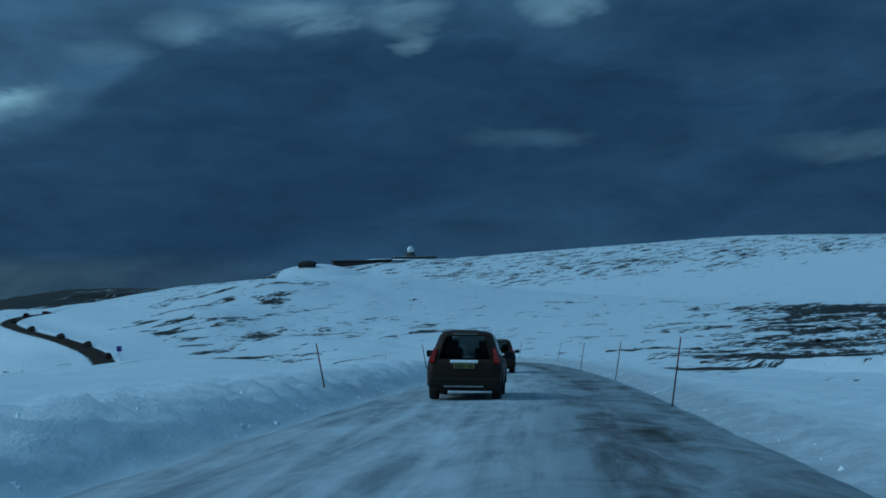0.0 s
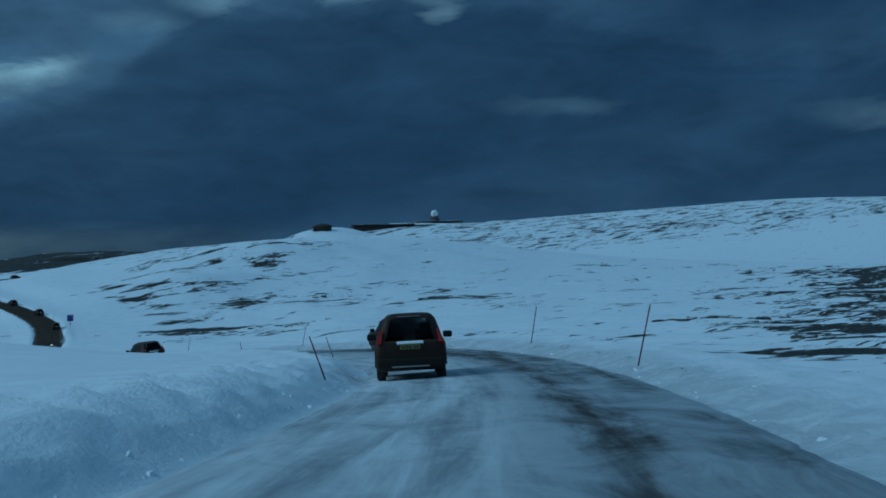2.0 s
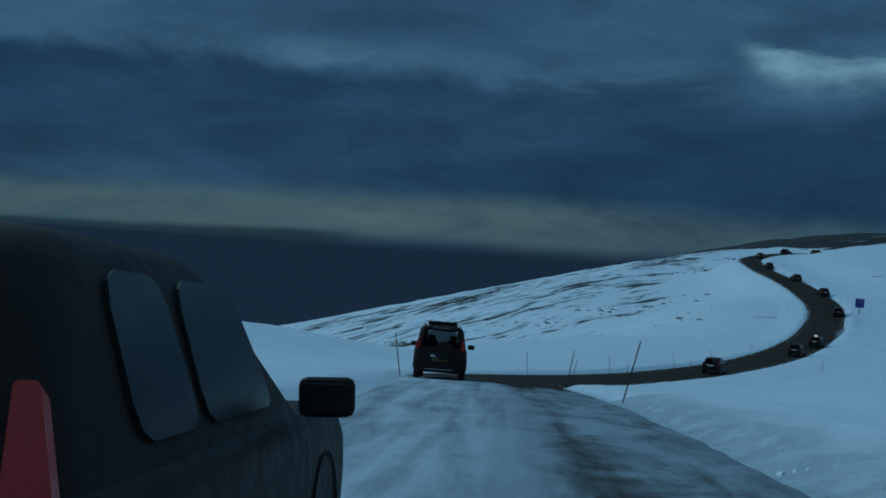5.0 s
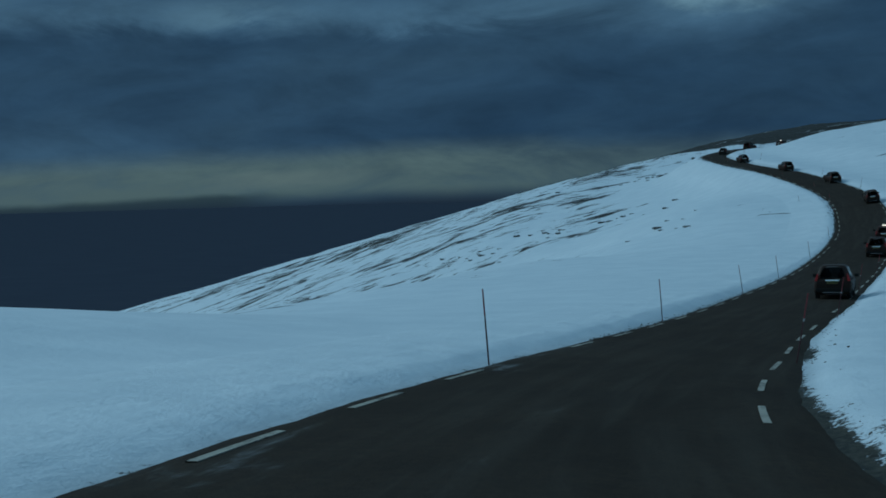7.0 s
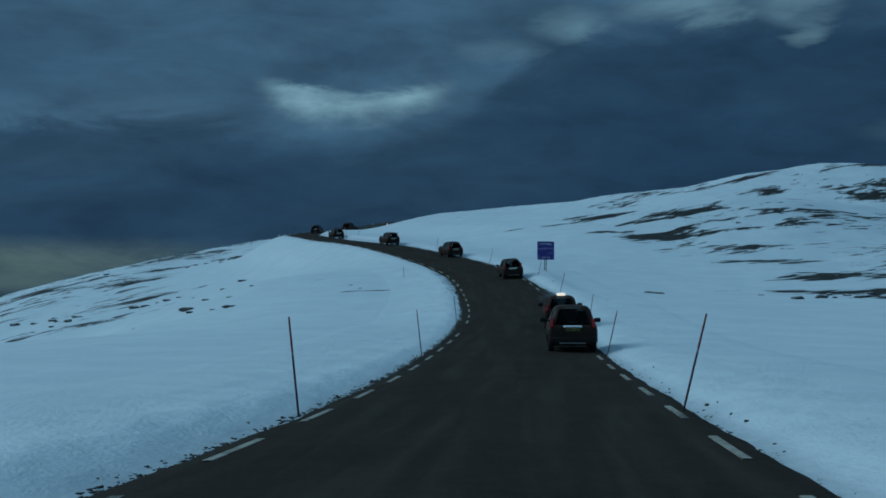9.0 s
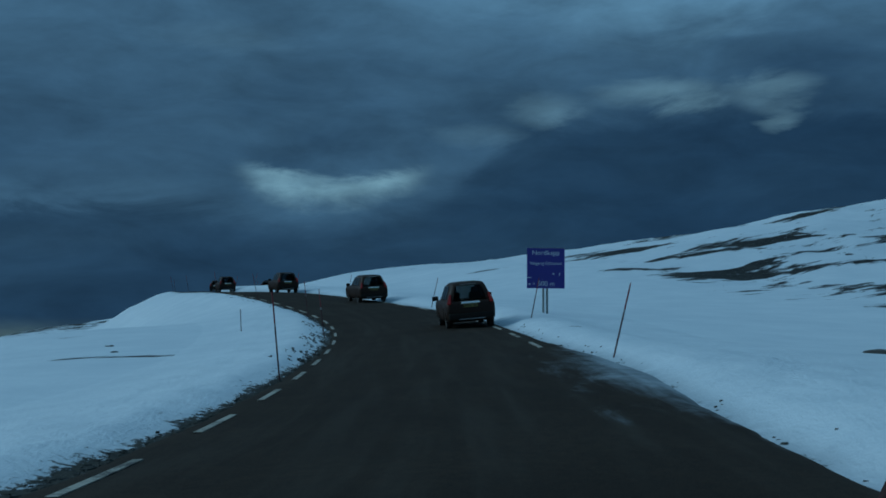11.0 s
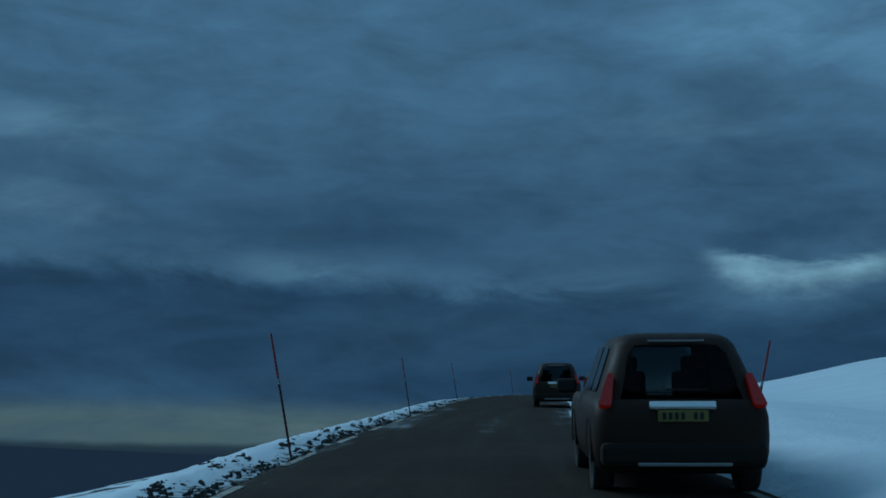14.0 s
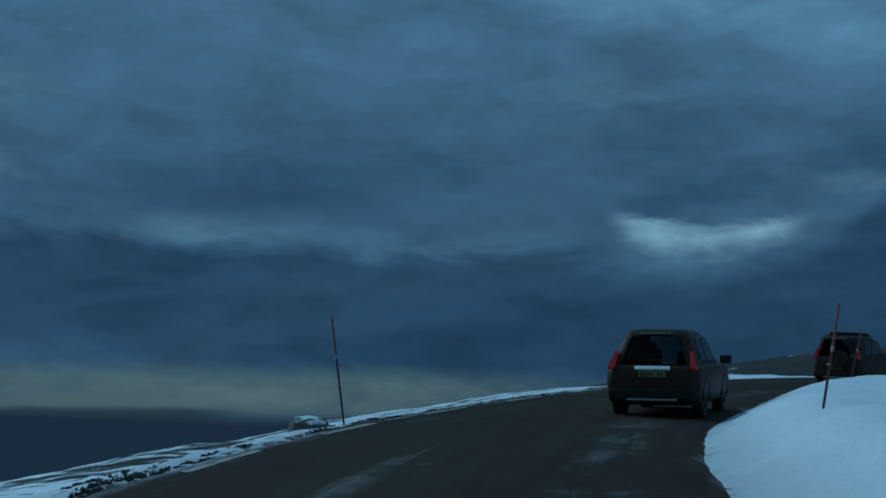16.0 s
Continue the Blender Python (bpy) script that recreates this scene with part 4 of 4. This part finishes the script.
def park(s, lat, kind, turn=0.0, model={}):
    x, y, z = (float(v) for v in on_road(s, lat))
    x2, y2, z2 = (float(v) for v in on_road(s + 4, lat))
    roll = float(np.interp(s, S_ALL, LINE[:, 3]))
    m = pose(x, y, z - 0.055, 0, 0, heading(s) + turn) @ pose(0, 0, 0, math.degrees(math.atan2(z2 - z, 4)), -roll, 0)
    if kind in model:
        return copy_thing(model[kind], m)
    model[kind] = car(m, kind)
    return model[kind]


# the convoy, strung out along the road with room to pass
for s, lat, kind, turn in ((29.5, -1.85, "suv", 0), (60.5, -1.85, "suv", 1), (94, -1.9, "suv", 0), (125, 2.3, "suv", 0), (160, -1.6, "suv", 1), (200, -1.7, "wagon", 0),
                           (284, 2.05, "suv", 0), (332, 2.05, "suv", 0), (349, 2.1, "van", 0), (395, 2.1, "suv", 1), (426, 2.35, "suv", 0), (453, 1.9, "suv", 0),
                           (487, 1.75, "suv", 0), (528, 1.85, "suv", -2), (553, 2.0, "wagon", -3), (572, 1.6, "van", -3)):
    park(s, lat, kind, turn)

# ---- far things ----
dome_x, dome_y = 297.0, 1296.0
dome = empty("radar_dome", pose(dome_x, dome_y, ground_z(dome_x, dome_y)), "white radar dome on a dark base building", "radar dome")
high = 47.6 - ground_z(dome_x, dome_y)
bm = bmesh.new()
bmesh.ops.create_icosphere(bm, subdivisions=3, radius=3.6, matrix=Matrix.Translation((0, 0, high)))
part("sphere", bm, M_DOME, dome, "white faceted sphere")
part("tower", rod(8.0, 3.4, high - 10.0, high - 2.8, 16), M_ROCK, dome, "dark base building")
part("plinth", box((46, 18, 12), (4, 0, high - 13.4), 0.8), M_ROCK, dome, "long low dark base")

hall_x, hall_y = 232.0, 1232.0
hall = empty("visitor_hall", pose(hall_x, hall_y, ground_z(hall_x, hall_y), 0, 0, -3), "long low brown hall on the far ridge", "building")
top = 34.6 - ground_z(hall_x, hall_y)
part("wall", box((58, 16, top + 4), (0, 0, top / 2 - 2), 0.3), M_HALL, hall, "dark brown timber wall")
part("roof", box((60, 18, 0.9), (0, 0, top + 0.45), 0.2), M_ROCK, hall, "flat dark roof")
for wx in range(-24, 25, 8):
    pane = part("window", box((3.2, 0.3, 1.6), (wx, -8.05, top - 1.8), 0.05), M_GLASS, hall, "dark window")
    part("frame", box((3.6, 0.2, 0.2), (wx, -8.1, top - 2.75), 0.03), M_STEEL, pane)
part("annex", box((14, 10, 3.4), (37, -2, top - 1.6), 0.3), M_STEEL, hall, "pale grey annex")


def boulder(seed, size):
    r = random.Random(seed)
    bm = bmesh.new()
    bmesh.ops.create_icosphere(bm, subdivisions=2, radius=1)
    cut = [Vector((r.gauss(0, 1), r.gauss(0, 1), r.gauss(0, 0.7))).normalized() for _ in range(9)]
    lim = [r.uniform(0.55, 0.9) for _ in cut]
    for v in bm.verts:
        for d, l in zip(cut, lim):
            k = v.co.dot(d)
            if k > l:
                v.co -= d * (k - l)
        v.co *= 1 + 0.08 * noise.noise(v.co * 2.1 + Vector((seed, 0, 0)))
        v.co.z *= 0.6
        v.co *= size
    return bm


rocks = [part("rock", boulder(k, 1.0), M_ROCK) for k in range(5)]
for k in rocks:
    tagged(k, "dark weathered rock poking through the snow", "rock", "rocks on the slope")
knoll = part("rock_knoll", boulder(12, 1.0), M_TURF)
tagged(knoll, "dark bare rock knoll on the snowy far ridge", "rock knoll")
knoll.matrix_world = pose(143, 988, ground_z(143, 988) + 0.5)
knoll.scale = (9.0, 8.0, 6.5)
rnd = random.Random(9)
spots = []
for cx, cy, spread, count, size in ((20, 371, 6, 12, 0.45), (32, 368, 7, 16, 0.6), (-33, 388, 12, 12, 0.4), (236, 389, 8, 22, 3.0), (209, 338, 8, 22, 2.8), (172, 276, 7, 20, 2.2), (147, 328, 7, 24, 1.3), (151, 309, 2, 5, 1.5), (115, 221, 4, 12, 0.9), (48, 374, 9, 16, 0.5), (-62, 440, 14, 30, 0.6), (-60, 520, 12, 26, 0.6), (69, 434, 8, 8, 0.8), (36, 117, 2, 8, 0.14)):
    for _ in range(count):
        spots.append((cx + rnd.gauss(0, spread), cy + rnd.gauss(0, spread * 0.35), size * rnd.uniform(0.4, 1.3)))
used = 0
for x, y, size in spots:
    z, s, lat = (float(v[0]) for v in land(np.array([x]), np.array([y])))
    if abs(lat) < 5:
        continue
    m = pose(x, y, z - 0.05 * size, 0, 0, rnd.uniform(0, 360))
    ob = rocks[used] if used < 5 else rocks[used % 5].copy()
    if used >= 5:
        scene.collection.objects.link(ob)
    ob.matrix_world = m
    ob.scale = (size * rnd.uniform(1.0, 2.2), size, size * rnd.uniform(0.6, 1.0))
    used += 1

# turf tufts and snow clods along the verges, too many to count
def verge_height(s, lat):
    """World place of the verge's surface at the length s and the offset lat, for arrays."""
    side = np.where(lat > 0, east_edge(s), west_edge(s))
    b = np.abs(lat) - side
    x, y, _ = on_road(s, lat)
    return x, y, land(x, y, False)[0] - (0.02 * side + 0.045) * (1 - sstep(b, 0.0, 0.9)) + sstep(b, 0.06, 1.1) * 0.02 - 0.28 * (lat < 0) * sstep(s, 494, 514) * sstep(b, 0.1, 1.3)


def scatter(name, s, lat, radius, tall, mat, seed, label, category):
    """Many small low lumps, joined in one mesh."""
    r = np.random.RandomState(seed)
    x, y, z = verge_height(s, lat)
    vs, fs = [], []
    for k in range(len(s)):
        b0, a0, q = len(vs), r.uniform(0, 6), radius[k]
        e = r.uniform(0.6, 1.3, 9)
        vs += [(x[k] + q * e[i] * math.cos(a0 + i * 1.047), y[k] + 2.0 * q * e[i] * math.sin(a0 + i * 1.047), z[k] - 0.05) for i in range(6)]
        vs += [(x[k] + 0.5 * q * e[6 + i] * math.cos(a0 + i * 2.094), y[k] + 1.0 * q * e[6 + i] * math.sin(a0 + i * 2.094), z[k] + tall[k] * e[6 + i]) for i in range(3)]
        for i in range(3):
            fs += [(b0 + 2 * i, b0 + 2 * i + 1, b0 + 6 + i), (b0 + 2 * i + 1, b0 + (2 * i + 2) % 6, b0 + 6 + (i + 1) % 3), (b0 + 2 * i + 1, b0 + 6 + (i + 1) % 3, b0 + 6 + i)]
        fs.append((b0 + 6, b0 + 7, b0 + 8))
    me = bpy.data.meshes.new(name)
    me.from_pydata(vs, [], fs)
    me.materials.append(mat)
    return tagged(new(name, me), label, category, kind="stuff")


rt = np.random.RandomState(5)
# low ragged streaks of turf with snow between them
s = rt.uniform(384, 548, 1500)
clump = np.sin(s * 1.9) + np.sin(s * 0.73 + 1) + np.sin(s * 4.7)
s = s[clump - 1.1 * sstep(s, 470, 495) > rt.uniform(-1.6, 1.2, len(s))]
reach = np.minimum(0.10 + np.abs(rt.normal(0, 0.42, len(s))), 1.25)
along = np.repeat(rt.uniform(0.25, 0.95, len(s)), 16) * rt.uniform(-1, 1, len(s) * 16)
reach = np.maximum(np.repeat(reach, 16) + 0.10 * along + rt.normal(0, 0.022, len(along)), 0.06)
s = np.repeat(s, 16) + along
lat = -(west_edge(s) + reach)
s2 = rt.uniform(256, 384, 3000)
lat2 = -(west_edge(s2) + 0.05 + np.abs(rt.normal(0, 0.11, len(s2))))
s3 = np.concatenate([rt.uniform(225, 420, 260), rt.normal(252.5, 1.5, 150)])
lat3 = east_edge(s3) + 0.1 + np.abs(rt.normal(0, 0.3, len(s3)))
size = np.concatenate([0.016 + 0.040 * rt.uniform(0, 1, len(s)) ** 2, rt.uniform(0.02, 0.075, len(s2) + len(s3))])
tall = np.concatenate([rt.uniform(0.006, 0.026, len(s)), rt.uniform(0.003, 0.015, len(s2) + len(s3))])
scatter("turf_tufts", np.concatenate([s, s2, s3]), np.concatenate([lat, lat2, lat3]), size, tall, M_TURF, 6, "dark turf tufts and stones along the verge", "turf")
s = rt.uniform(-20, 185, 2600)
west = rt.uniform(0, 1, len(s)) < 0.75
lat = np.where(west, -(west_edge(s) + 0.2 + np.abs(rt.normal(0.9, 0.9, len(s)))), east_edge(s) + 0.2 + np.abs(rt.normal(0, 0.7, len(s))))
size = 0.015 + 0.06 * rt.uniform(0, 1, len(s)) ** 3
scatter("snow_clods", s, lat, size, size * 0.5, M_CLOD, 7, "loose clods of ploughed snow along the bank", "snow")

# dashed edge lines, last of all
dash_rnd = random.Random(3)
for sign in (-1, 1):
    s = 214.0
    while s < 560:
        if dash_rnd.random() > (0.45 if s < 232 else 0.06) and not (sign > 0 and 360 < s < 380) and not (sign > 0 and s > 452 and dash_rnd.random() < 0.8):
            n = 7
            ss = s + np.linspace(0, 2.6, n)
            vs = []
            run = 2.80 - 0.48 * sstep(ss, 496, 515) if sign < 0 else np.minimum(2.82, east_edge(ss) - 0.2) - 0.30 * (1 - sstep(ss, 240, 262))
            for off in (-0.052, 0.052):
                x, y, z = on_road(ss, sign * run + off)
                vs += list(zip(x, y, z - 0.02 * run + 0.012))
            fs = [(i, i + 1, n + i + 1, n + i) for i in range(n - 1)]
            low = [(a, b, c - 0.03) for a, b, c in vs]
            fs += [(i, 2 * n + i, 2 * n + i + 1, i + 1) for i in range(n - 1)] + [(n + i, n + i + 1, 3 * n + i + 1, 3 * n + i) for i in range(n - 1)]
            me = bpy.data.meshes.new("edge_dash")
            me.from_pydata(vs + low, [], fs)
            me.materials.append(M_LINE)
            ob = new("edge_dash", me)
            ob.parent = road
        s += 5.4
